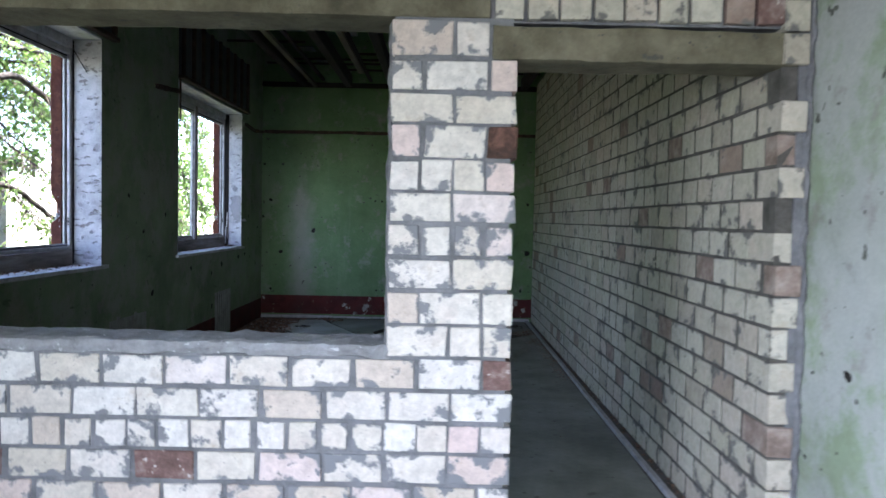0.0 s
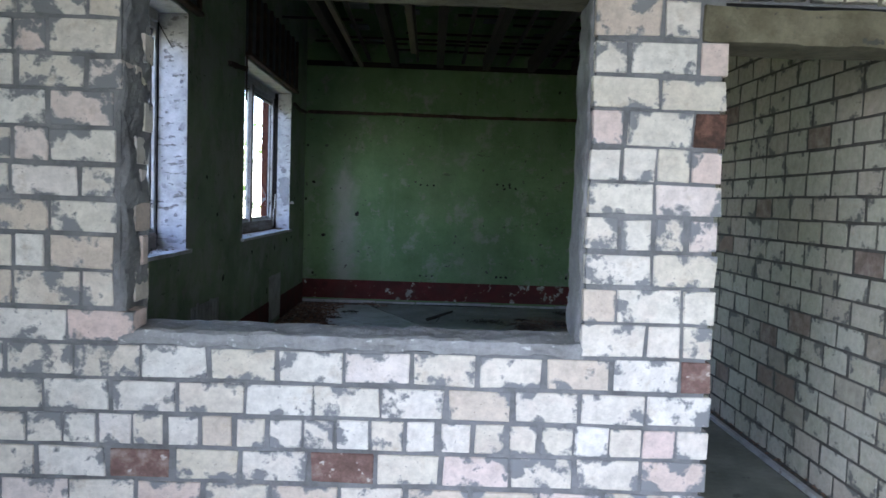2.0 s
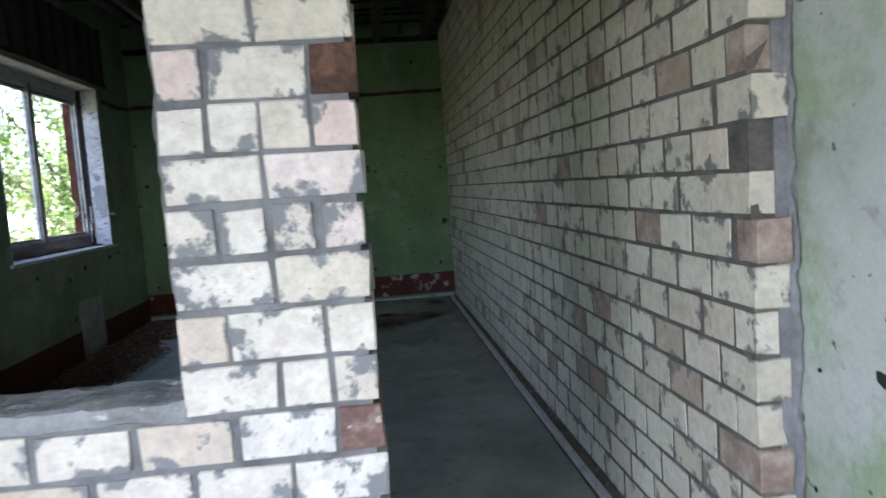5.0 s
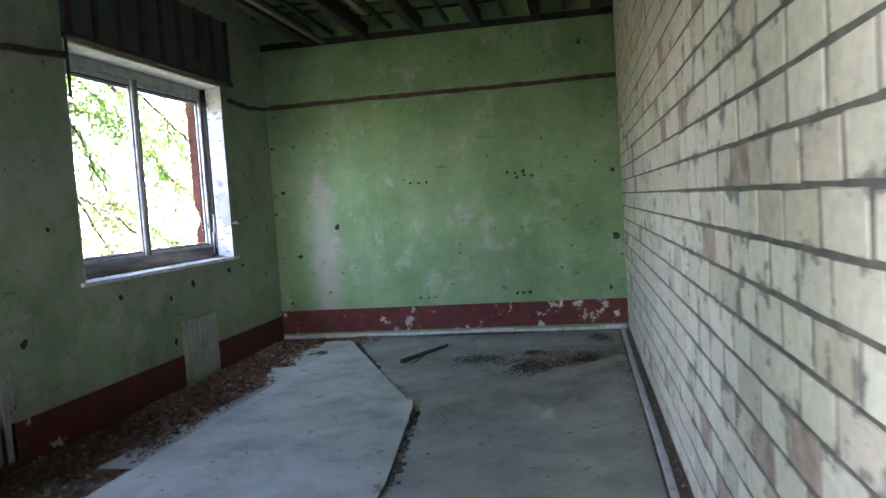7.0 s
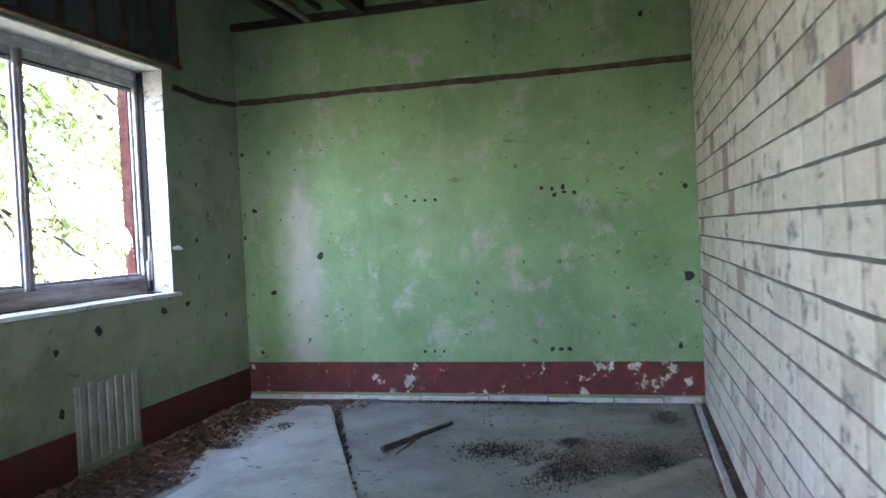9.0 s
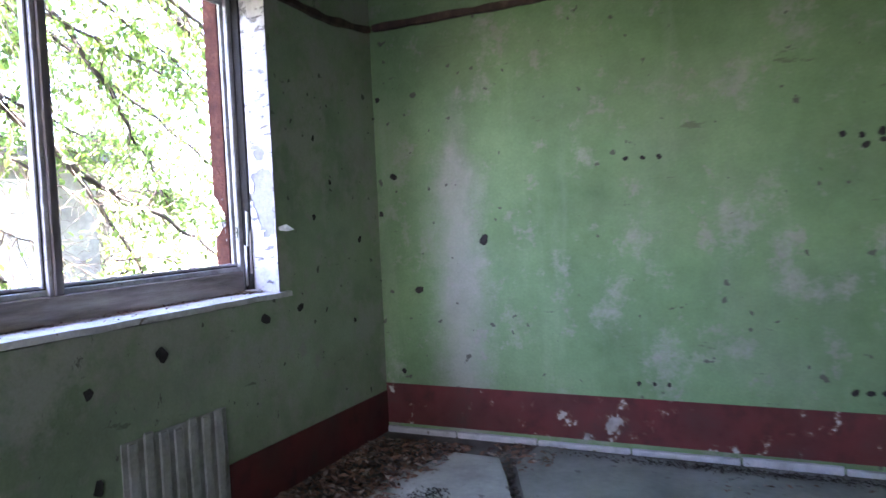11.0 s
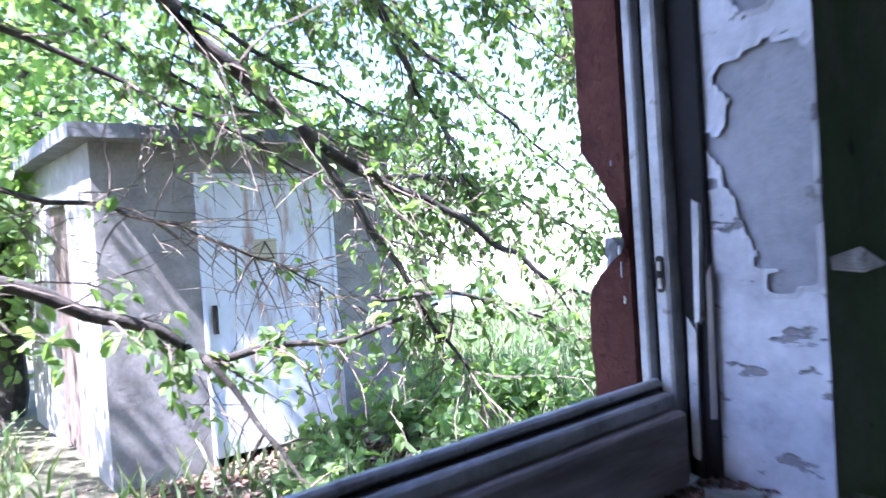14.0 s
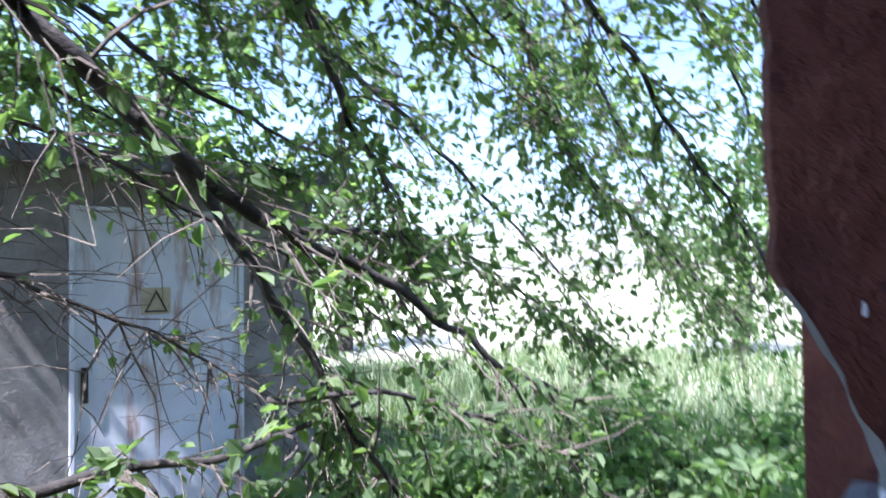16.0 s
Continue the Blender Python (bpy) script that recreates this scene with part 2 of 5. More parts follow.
M_PEELING = peeling_plaster()
M_PLASTER_GREY = mottled("bare_grey_plaster", (0.19, 0.19, 0.20), (0.265, 0.268, 0.285), (0.33, 0.332, 0.35), 6, 45, 0.92, 0.4, (0.15, 0.14, 0.14))
M_WHITE_PAINT = mottled("old_white_paint", (0.274, 0.268, 0.258), (0.446, 0.446, 0.436), (0.567, 0.567, 0.557), 11, 70, 0.55, 0.3, (0.25, 0.23, 0.20))
M_GREY_WOOD = mottled("weathered_grey_wood", (0.0875, 0.0725, 0.0625), (0.188, 0.163, 0.144), (0.325, 0.3, 0.269), 12, 60, 0.85, 0.5, None, (1, 1, 0.12))
M_GREY_WOOD_LEVEL = mottled("weathered_grey_rail", (0.122, 0.101, 0.0845), (0.277, 0.24, 0.212), (0.471, 0.43, 0.39), 12, 60, 0.85, 0.5, None, (1, 0.12, 1))
# near-black colour that puts shade into the frame's grooves and gaps
M_GAP_SHADE = mottled("dark_putty", (0.0042, 0.00385, 0.0035), (0.007, 0.0063, 0.0056), (0.0123, 0.0112, 0.0105), 10, 60, 0.9, 0.3)
M_RED_PAINT = mottled("red_facade_paint", (0.08, 0.024, 0.016), (0.135, 0.042, 0.026), (0.22, 0.085, 0.05), 11, 60, 0.8, 0.8, (0.07, 0.02, 0.014))
M_SILL = mottled("dusty_sill_board", (0.39, 0.377, 0.351), (0.611, 0.611, 0.598), (0.78, 0.78, 0.767), 8, 45, 0.75, 0.3, (0.2, 0.16, 0.12))
M_FLOOR = mottled("dusty_concrete_floor", (0.08, 0.07, 0.06), (0.13, 0.12, 0.105), (0.20, 0.185, 0.17), 3, 30, 0.95, 0.5)
M_SHEET = mottled("dusty_fibreboard", (0.145, 0.15, 0.125), (0.235, 0.243, 0.205), (0.32, 0.33, 0.285), 1.6, 26, 0.8, 0.2, (0.12, 0.118, 0.10))
M_SHEET_PALE = mottled("pale_fibreboard", (0.26, 0.268, 0.225), (0.385, 0.395, 0.34), (0.48, 0.49, 0.43), 2.2, 26, 0.8, 0.2, (0.17, 0.165, 0.14))
# joist, lath and roof colours sunk far below wood to carry the void's shade
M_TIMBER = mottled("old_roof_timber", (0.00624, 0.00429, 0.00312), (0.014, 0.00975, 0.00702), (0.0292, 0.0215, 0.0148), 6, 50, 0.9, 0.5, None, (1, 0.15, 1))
M_TIMBER_PALE = mottled("pale_roof_timber", (0.07, 0.0595, 0.0434), (0.119, 0.105, 0.077), (0.168, 0.147, 0.108), 6, 50, 0.9, 0.4, None, (1, 0.15, 1))
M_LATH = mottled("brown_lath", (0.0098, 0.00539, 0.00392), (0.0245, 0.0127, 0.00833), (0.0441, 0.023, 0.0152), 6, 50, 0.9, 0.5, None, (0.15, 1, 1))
M_ROOF_SHADE = mottled("dark_roof_boards", (0.00432, 0.00396, 0.0036), (0.009, 0.00792, 0.0072), (0.0162, 0.0144, 0.0126), 3, 40, 0.95, 0.4)
M_BLUE_BOARD = mottled("blue_grey_board", (0.035, 0.042, 0.046), (0.065, 0.08, 0.087), (0.10, 0.115, 0.12), 6, 50, 0.8, 0.4, None, (1, 1, 0.2))
M_BATTEN = mottled("brown_batten", (0.0228, 0.013, 0.0091), (0.052, 0.0292, 0.0195), (0.104, 0.065, 0.0455), 9, 60, 0.85, 0.5)
M_STRIP = mottled("pale_floor_strip", (0.315, 0.315, 0.307), (0.465, 0.465, 0.465), (0.54, 0.54, 0.54), 9, 50, 0.7, 0.3, (0.2, 0.18, 0.16))
M_GHOST = mottled("bare_plaster_ribs", (0.255, 0.264, 0.23), (0.357, 0.365, 0.332), (0.425, 0.433, 0.399), 7, 50, 0.9, 0.4)
M_HOLE = mottled("plug_hole_shadow", (0.012, 0.012, 0.01), (0.02, 0.018, 0.015), (0.03, 0.028, 0.025), 30, 90, 0.95, 0.3)


def litter_material():
    m, n, b = mat("leaf_litter")
    r = island_random(n)
    c = ramp(n, r, [(0.0, (0.07, 0.045, 0.032)), (0.35, (0.17, 0.105, 0.07)), (0.6, (0.26, 0.145, 0.095)), (0.85, (0.13, 0.105, 0.085)), (1.0, (0.40, 0.33, 0.27))])
    n.links.new(c, b.inputs["Base Color"])
    b.inputs["Roughness"].default_value = 0.9
    return m


M_LITTER = litter_material()


def leaf_material(name, cols, trans=0.45):
    m, n, b = mat(name)
    n.nodes.remove(b)
    out = n.nodes["Material Output"]
    c = ramp(n, island_random(n), cols)
    c = mix(n, 0.3, c, ramp(n, noise_of(n, coords(n), 1.3, 3), [(0.3, 0.5), (0.7, 1.0)]), "MULTIPLY")
    d = n.nodes.new("ShaderNodeBsdfPrincipled")
    d.inputs["Roughness"].default_value = 0.6
    t = n.nodes.new("ShaderNodeBsdfTranslucent")
    n.links.new(c, d.inputs["Base Color"])
    lift = mix(n, 1.0, c, (1.5, 1.7, 0.7), "MULTIPLY")
    n.links.new(lift, t.inputs["Color"])
    x = n.nodes.new("ShaderNodeMixShader")
    x.inputs[0].default_value = trans
    n.links.new(d.outputs[0], x.inputs[1])
    n.links.new(t.outputs[0], x.inputs[2])
    n.links.new(x.outputs[0], out.inputs["Surface"])
    return m


M_LEAF = leaf_material("green_leaves", [(0.0, (0.08, 0.13, 0.055)), (0.5, (0.14, 0.205, 0.085)), (0.85, (0.19, 0.265, 0.11)), (1.0, (0.25, 0.32, 0.14))], 0.62)
M_LEAF_FAR = leaf_material("far_leaves", [(0.0, (0.10, 0.15, 0.065)), (0.5, (0.16, 0.235, 0.10)), (1.0, (0.24, 0.32, 0.15))], 0.62)
M_GRASS = leaf_material("grass_blades", [(0.0, (0.07, 0.12, 0.04)), (0.5, (0.14, 0.20, 0.09)), (0.7, (0.21, 0.26, 0.135)), (1.0, (0.36, 0.33, 0.23))], 0.4)
M_BARK = mottled("dark_bark", (0.018, 0.015, 0.012), (0.045, 0.038, 0.03), (0.10, 0.085, 0.065), 12, 60, 0.9, 0.8)
M_TWIG = mottled("dry_twigs", (0.05, 0.04, 0.03), (0.12, 0.095, 0.07), (0.24, 0.20, 0.15), 9, 60, 0.9, 0.4)


def ground_material():
    """Soil and short grass by the house, a pale dry field further off."""
    m, n, b = mat("meadow_ground")
    v = coords(n)
    a = noise_of(n, v, 0.9, 6, 0.65)
    c = ramp(n, a, [(0.3, (0.06, 0.05, 0.035)), (0.5, (0.09, 0.085, 0.05)), (0.7, (0.12, 0.13, 0.065))])
    g = n.nodes.new("ShaderNodeSeparateXYZ")
    n.links.new(v, g.inputs[0])
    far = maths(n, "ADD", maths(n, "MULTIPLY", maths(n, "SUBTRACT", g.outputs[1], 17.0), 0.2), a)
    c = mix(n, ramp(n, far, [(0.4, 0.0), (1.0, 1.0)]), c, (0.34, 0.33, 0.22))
    n.links.new(c, b.inputs["Base Color"])
    b.inputs["Roughness"].default_value = 0.95
    bump(n, b, noise_of(n, v, 14, 4), 0.6, 0.03)
    return m


M_GROUND = ground_material()
M_SHED = mottled("grey_shed_render", (0.176, 0.163, 0.146), (0.264, 0.251, 0.229), (0.352, 0.339, 0.313), 4, 40, 0.9, 0.5)
M_SHED_ROOF = mottled("grey_roofing", (0.096, 0.099, 0.102), (0.144, 0.15, 0.156), (0.198, 0.204, 0.21), 5, 40, 0.85, 0.4)


def door_paint():
    """White-painted sheet steel with rust bleeding down."""
    m, n, b = mat("rusty_white_door")
    v = coords(n)
    a = noise_of(n, v, 4, 5, 0.6)
    c = ramp(n, a, [(0.3, (0.55, 0.58, 0.62)), (0.7, (0.72, 0.74, 0.77))])
    rust = noise_of(n, v, 7, 5, 0.65, (1, 1, 0.2))
    c = mix(n, ramp(n, rust, [(0.53, 0.0), (0.66, 0.9)]), c, (0.30, 0.17, 0.10))
    n.links.new(c, b.inputs["Base Color"])
    b.inputs["Roughness"].default_value = 0.6
    bump(n, b, rust, 0.15, 0.004)
    return m


M_DOOR = door_paint()
M_DARK_WOOD = mottled("brown_shed_wood", (0.06, 0.04, 0.03), (0.12, 0.085, 0.065), (0.18, 0.135, 0.105), 9, 50, 0.85, 0.4, None, (1, 1, 0.15))
M_IRON = mottled("dark_iron", (0.01, 0.01, 0.01), (0.03, 0.025, 0.022), (0.07, 0.05, 0.04), 20, 60, 0.6, 0.3, None, None, 0.6)
M_SIGN = mottled("faded_sign", (0.40, 0.33, 0.18), (0.50, 0.43, 0.26), (0.56, 0.50, 0.34), 15, 60, 0.6, 0.2)
M_STEEL = mottled("dull_steel", (0.20, 0.19, 0.17), (0.32, 0.31, 0.29), (0.42, 0.41, 0.39), 20, 60, 0.45, 0.2, None, None, 0.7)


# ---- mesh helpers ----
def box(bm, x0, x1, y0, y1, z0, z1):
    vs = [bm.verts.new((x, y, z)) for x in (x0, x1) for y in (y0, y1) for z in (z0, z1)]
    for f in ((0, 1, 3, 2), (4, 6, 7, 5), (0, 4, 5, 1), (2, 3, 7, 6), (0, 2, 6, 4), (1, 5, 7, 3)):
        bm.faces.new([vs[i] for i in f])
    return vs


def finish(bm, name, material):
    bmesh.ops.recalc_face_normals(bm, faces=bm.faces)
    me = bpy.data.meshes.new(name)
    bm.to_mesh(me)
    bm.free()
    me.materials.append(material)
    return me


def part(name, bm, material, parent=None, label="", smooth=False):
    me = finish(bm, name, material) if isinstance(bm, bmesh.types.BMesh) else bm
    if smooth:
        me.shade_smooth()
    ob = new(name, me)
    if parent:
        ob.parent = parent
    return tagged(ob, label)


def thing(name, label, category, group="", kind="", at=(0, 0, 0)):
    ob = new(name)
    ob.location = at
    return tagged(ob, label, category, group, kind)


def boxes(name, rows, material, label, category="", kind="structure", parent=None):
    bm = bmesh.new()
    for r in rows:
        box(bm, *r)
    ob = part(name, bm, material, parent)
    return tagged(ob, label, category, "", kind) if not parent else tagged(ob, label)


def bar(bm, x0, x1, y0, y1, z0, z1, edge=0.004):
    """A box with small worn chamfers."""
    before = set(bm.verts)
    box(bm, x0, x1, y0, y1, z0, z1)
    vs = [v for v in bm.verts if v not in before]
    es = {e for v in vs for e in v.link_edges}
    bmesh.ops.bevel(bm, geom=list(es), offset=edge, segments=1, affect="EDGES")


def lump(x0, x1, y0, y1, z0, z1, step, amp, seed, freq=6.0):
    """A box in small facets, roughened all over like cast concrete or troweled mortar."""
    bm = bmesh.new()
    nx, ny, nz = (max(1, round(d / step)) for d in (x1 - x0, y1 - y0, z1 - z0))
    grid = {}

    def vert(i, j, k):
        if (i, j, k) not in grid:
            p = Vector((x0 + (x1 - x0) * i / nx, y0 + (y1 - y0) * j / ny, z0 + (z1 - z0) * k / nz))
            q = p * freq + Vector((seed, seed * 0.7, seed * 1.3))
            d = noise.noise_vector(q) * amp + noise.noise_vector(q * 3.7) * amp * 0.4
            edge = sum(a in (0, b) for a, b in ((i, nx), (j, ny), (k, nz)))
            if edge > 1:
                c = Vector(((x0 + x1) / 2, (y0 + y1) / 2, (z0 + z1) / 2)) - p
                d += Vector((math.copysign(1, c.x) * (i in (0, nx)), math.copysign(1, c.y) * (j in (0, ny)), math.copysign(1, c.z) * (k in (0, nz)))) * amp * 0.5
            grid[(i, j, k)] = bm.verts.new(p + d)
        return grid[(i, j, k)]

    for i in range(nx):
        for j in range(ny):
            for k in (0, nz):
                bm.faces.new([vert(i, j, k), vert(i + 1, j, k), vert(i + 1, j + 1, k), vert(i, j + 1, k)])
    for i in range(nx):
        for k in range(nz):
            for j in (0, ny):
                bm.faces.new([vert(i, j, k), vert(i + 1, j, k), vert(i + 1, j, k + 1), vert(i, j, k + 1)])
    for j in range(ny):
        for k in range(nz):
            for i in (0, nx):
                bm.faces.new([vert(i, j, k), vert(i, j + 1, k), vert(i, j + 1, k + 1), vert(i, j, k + 1)])
    return bm


def tube(bm, pts, r0, r1, sides=6):
    """A tapered round limb through the points."""
    pts = [Vector(p) for p in pts]
    rings = []
    for i, p in enumerate(pts):
        d = (pts[min(i + 1, len(pts) - 1)] - pts[max(i - 1, 0)]).normalized()
        a = d.orthogonal().normalized()
        c = d.cross(a)
        r = r0 + (r1 - r0) * i / max(1, len(pts) - 1)
        rings.append([bm.verts.new(p + (a * math.cos(2 * math.pi * s / sides) + c * math.sin(2 * math.pi * s / sides)) * r) for s in range(sides)])
    for u, w in zip(rings, rings[1:]):
        for s in range(sides):
            bm.faces.new([u[s], u[(s + 1) % sides], w[(s + 1) % sides], w[s]])
    bm.faces.new(rings[0])
    bm.faces.new(rings[-1][::-1])


def smooth_path(points, per=6, wobble=0.0, seed=0):
    """A curve through the points, a little crooked."""
    pts = [Vector(p) for p in points]
    pts = [pts[0] * 2 - pts[1]] + pts + [pts[-1] * 2 - pts[-2]]
    out = []
    for i in range(1, len(pts) - 2):
        for s in range(per):
            t = s / per
            p0, p1, p2, p3 = pts[i - 1:i + 3]
            q = 0.5 * ((2 * p1) + (p2 - p0) * t + (2 * p0 - 5 * p1 + 4 * p2 - p3) * t * t + (3 * p1 - p0 - 3 * p2 + p3) * t ** 3)
            out.append(q + noise.noise_vector(q * 5 + Vector((seed, 0, 0))) * wobble)
    out.append(pts[-2])
    return out


# ---- the large structure ----
LX, RX, GX, FY, BY, FARY, CEIL = -2.585, 1.32, 1.45, 2.885, 3.135, 10.454, 3.32
SILL, HEAD = 1.06, 2.76
W1, W2 = (3.27, 5.53), (7.12, 9.385)
OUT = -2.945

boxes("floor", [(-3.2, 1.75, -3.6, 10.9, -0.30, 0.0)], M_FLOOR, "dark dusty concrete floor under the boards", "floor")
tagged(boxes("wall_far", [(LX - 0.4, GX + 0.3, FARY, FARY + 0.4, 0, 4.3)], M_GREEN_FAR, "pale green distempered wall, stained and patchy", "wall"))


def wall_with_openings(name, openings, y0, y1, x0, x1, material, label, z1=4.3, sill=SILL, head=HEAD):
    rows, y = [], y0
    for a, b in openings:
        rows += [(x0, x1, y, a, 0, z1), (x0, x1, a, b, 0, sill - 0.035), (x0, x1, a, b, head, z1)]
        y = b
    rows.append((x0, x1, y, y1, 0, z1))
    return boxes(name, rows, material, label, "wall")


BACKWIN = (-1.6, 0.5)
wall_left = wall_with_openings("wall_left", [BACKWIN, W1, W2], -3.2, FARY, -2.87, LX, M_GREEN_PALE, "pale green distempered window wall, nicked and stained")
wall_right = boxes("wall_right", [(GX, GX + 0.3, -3.2, FARY, 0, 4.3)], M_GREEN_WORN, "worn green and grey plaster wall", "wall")
boxes("wall_back", [(-2.87, -1.45, -3.5, -3.2, 0, 4.3), (0.65, GX + 0.3, -3.5, -3.2, 0, 4.3), (-1.45, 0.65, -3.5, -3.2, 0, SILL), (-1.45, 0.65, -3.5, -3.2, HEAD, 4.3)], M_GREEN_WORN, "worn green plaster wall with a window opening", "wall")
boxes("ceiling_front", [(LX, GX, -3.2, FY, 3.3, 3.4)], M_CONCRETE, "grey ceiling over the front room", "ceiling")
boxes("roof", [(-3.6, 1.9, -3.8, 11.2, 4.3, 4.42)], M_ROOF_SHADE, "roof boards above the open joists, coloured near black as shade", "roof")

# outer leaf of the window wall, painted red, with a small rebate round the frames
OUTY = [(BACKWIN[0] + 0.1, BACKWIN[1] - 0.1), (W1[0] + 0.11, W1[1] + 0.035), (W2[0] + 0.11, W2[1] + 0.035)]
facade = wall_with_openings("facade", OUTY, -3.5, FARY + 0.4, OUT, -2.872, M_RED_PAINT, "red-painted outer face of the building", 4.25, SILL + 0.02, HEAD - 0.06)


def broken_jamb(y1, z0, z1, seed):
    """The red jamb of an opening; its outer edge is broken away at chest height."""
    bm = bmesh.new()
    rows = round((z1 - z0) / 0.012)
    rings, cuts = [], []
    for k in range(rows + 1):
        z = z0 + (z1 - z0) * k / rows
        cut = float(np.interp(z, (1.355, 1.385, 1.42, 1.445, 1.50, 1.53, 1.545, 1.57, 1.582), (0.0, 0.014, 0.048, 0.052, 0.036, 0.027, 0.017, 0.012, 0.0)))
        cut += 0.004 * noise.noise(Vector((seed, z * 9, 0))) + 0.0035 * noise.noise(Vector((seed, z * 41, 3))) * (1 + 12 * cut)
        xo, xi, yo = -2.922 + max(-0.002, cut), -2.857, y1 - 0.105 + cut * 0.45
        wob = 0.002 * noise.noise(Vector((seed, z * 6, 7)))
        cuts.append(cut)
        rings.append([bm.verts.new(p) for p in ((xi, y1 - 0.069 + wob, z), (xo + 0.008 + 0.25 * cut * (0.35 + noise.noise(Vector((seed, z * 30, 9)))), yo + 0.003, z), (xo, yo + 0.012 + 0.3 * cut, z), (min(-2.876, xo + cut * 0.25), y1 + 0.033, z), (-2.873, y1 + 0.033, z), (-2.873, y1 - 0.012, z), (xi, y1 - 0.012, z))])
    n = len(rings[0])
    for u, w, cut in zip(rings, rings[1:], cuts):
        for s in range(n):
            f = bm.faces.new([u[s], u[(s + 1) % n], w[(s + 1) % n], w[s]])
            f.material_index = int(s in (1, 2) and cut > 0.009)
    bm.faces.new(rings[0][::-1])
    bm.faces.new(rings[-1])
    return bm


for wy in (W1, W2):
    jamb = part("jamb", broken_jamb(wy[1], SILL - 0.012, HEAD - 0.065, wy[0]), M_RED_PAINT, facade, "red-painted jamb with a broken edge")
    jamb.data.materials.append(M_MORTAR)
    part("mortar_core", lump(-2.908, -2.878, wy[1] - 0.072, wy[1] + 0.01, 1.385, 1.445, 0.012, 0.007, wy[0], 24.0), M_MORTAR, jamb, "bare grey mortar in the broken jamb")
    for fx, fz, fw, fh in ((-2.870, 1.425, 0.002, 0.010), (-2.868, 1.395, 0.0014, 0.018), (-2.866, 1.345, 0.0018, 0.008), (-2.874, 1.565, 0.0012, 0.006), (-2.868, 1.46, 0.002, 0.005)):
        fy = wy[1] - 0.069 - 0.49 * (-2.857 - fx)
        bm = bmesh.new()
        ring = [bm.verts.new((fx + fw * math.cos(a) * (1 + 0.4 * math.sin(3 * a + fz * 90)), fy - 0.49 * fw * math.cos(a) - 0.004, fz + fh * math.sin(a) * (1 + 0.3 * math.cos(2 * a + fx * 70)))) for a in [k * math.pi / 5 for k in range(10)]]
        bm.faces.new(ring)
        for f in bmesh.ops.extrude_face_region(bm, geom=list(bm.faces))["geom"]:
            if isinstance(f, bmesh.types.BMVert):
                f.co.y += 0.006
        part("paint_fleck", bm, M_WHITEWASH, jamb, "fleck of bare white plaster")

# ---- front wall, brick by brick ----
rng = random.Random(4)
wall_front = boxes("wall_front", [
    (LX, 0.258, FY + 0.008, BY, 0, 0.905),
    (LX, -1.945, FY + 0.008, BY, 0.905, 2.25),
    (-0.208, 0.258, FY + 0.008, BY, 0.905, 2.25),
    (LX, GX, FY + 0.008, BY, 2.52, 4.3),
    (1.39, GX, FY + 0.012, BY, 0, 2.52),
    (0.17, 1.39, FY + 0.03, BY, 2.24, 2.52),
], M_MORTAR, "cream sand-lime brick wall with smeared grey mortar", "brick wall")


def brick_mesh(l, d, h, seed, material):
    r = random.Random(seed)
    bm = bmesh.new()
    bar(bm, 0, l, 0, d, 0, h, 0.0035)
    for v in bm.verts:
        v.co += Vector((r.uniform(-1, 1), r.uniform(-0.4, 0.4), r.uniform(-1, 1))) * 0.0022
    for _ in range(2):
        corner = Vector((r.choice((0, l)), 0, r.choice((0, h))))
        for v in bm.verts:
            if (v.co - corner).length < 0.03:
                v.co += Vector((l / 2 - v.co.x, 0, h / 2 - v.co.z)) * r.uniform(0.01, 0.045)
    return finish(bm, "brick", material)


MESHES = {}


def brick_of(l, d, h, material):
    """A brick of about that size; alike ones share one of a few meshes."""
    key = (int(l / 0.008 + 0.3), round(d / 0.01), int(h / 0.006 + 0.4), rng.randrange(3), material.name)
    if key not in MESHES:
        MESHES[key] = brick_mesh(key[0] * 0.008, key[1] * 0.01, key[2] * 0.006, hash(key[:4]) % 9999, material)
    return MESHES[key]


def lay(parent, l, d, h, m, material):
    ob = new("brick", brick_of(l, d, h, material))
    ob.parent = parent
    ob.matrix_basis = m
    return ob


COURSES = [0.0, 0.13, 0.26, 0.388, 0.516, 0.642, 0.772, 0.903, 1.034, 1.174, 1.308, 1.440, 1.566, 1.696, 1.832, 1.96, 2.094, 2.245]
RED_AT = [(-1.046, 0.454), (-1.867, 0.46), (0.23, 0.83)]
DARK_AT = [(0.215, 1.758)]


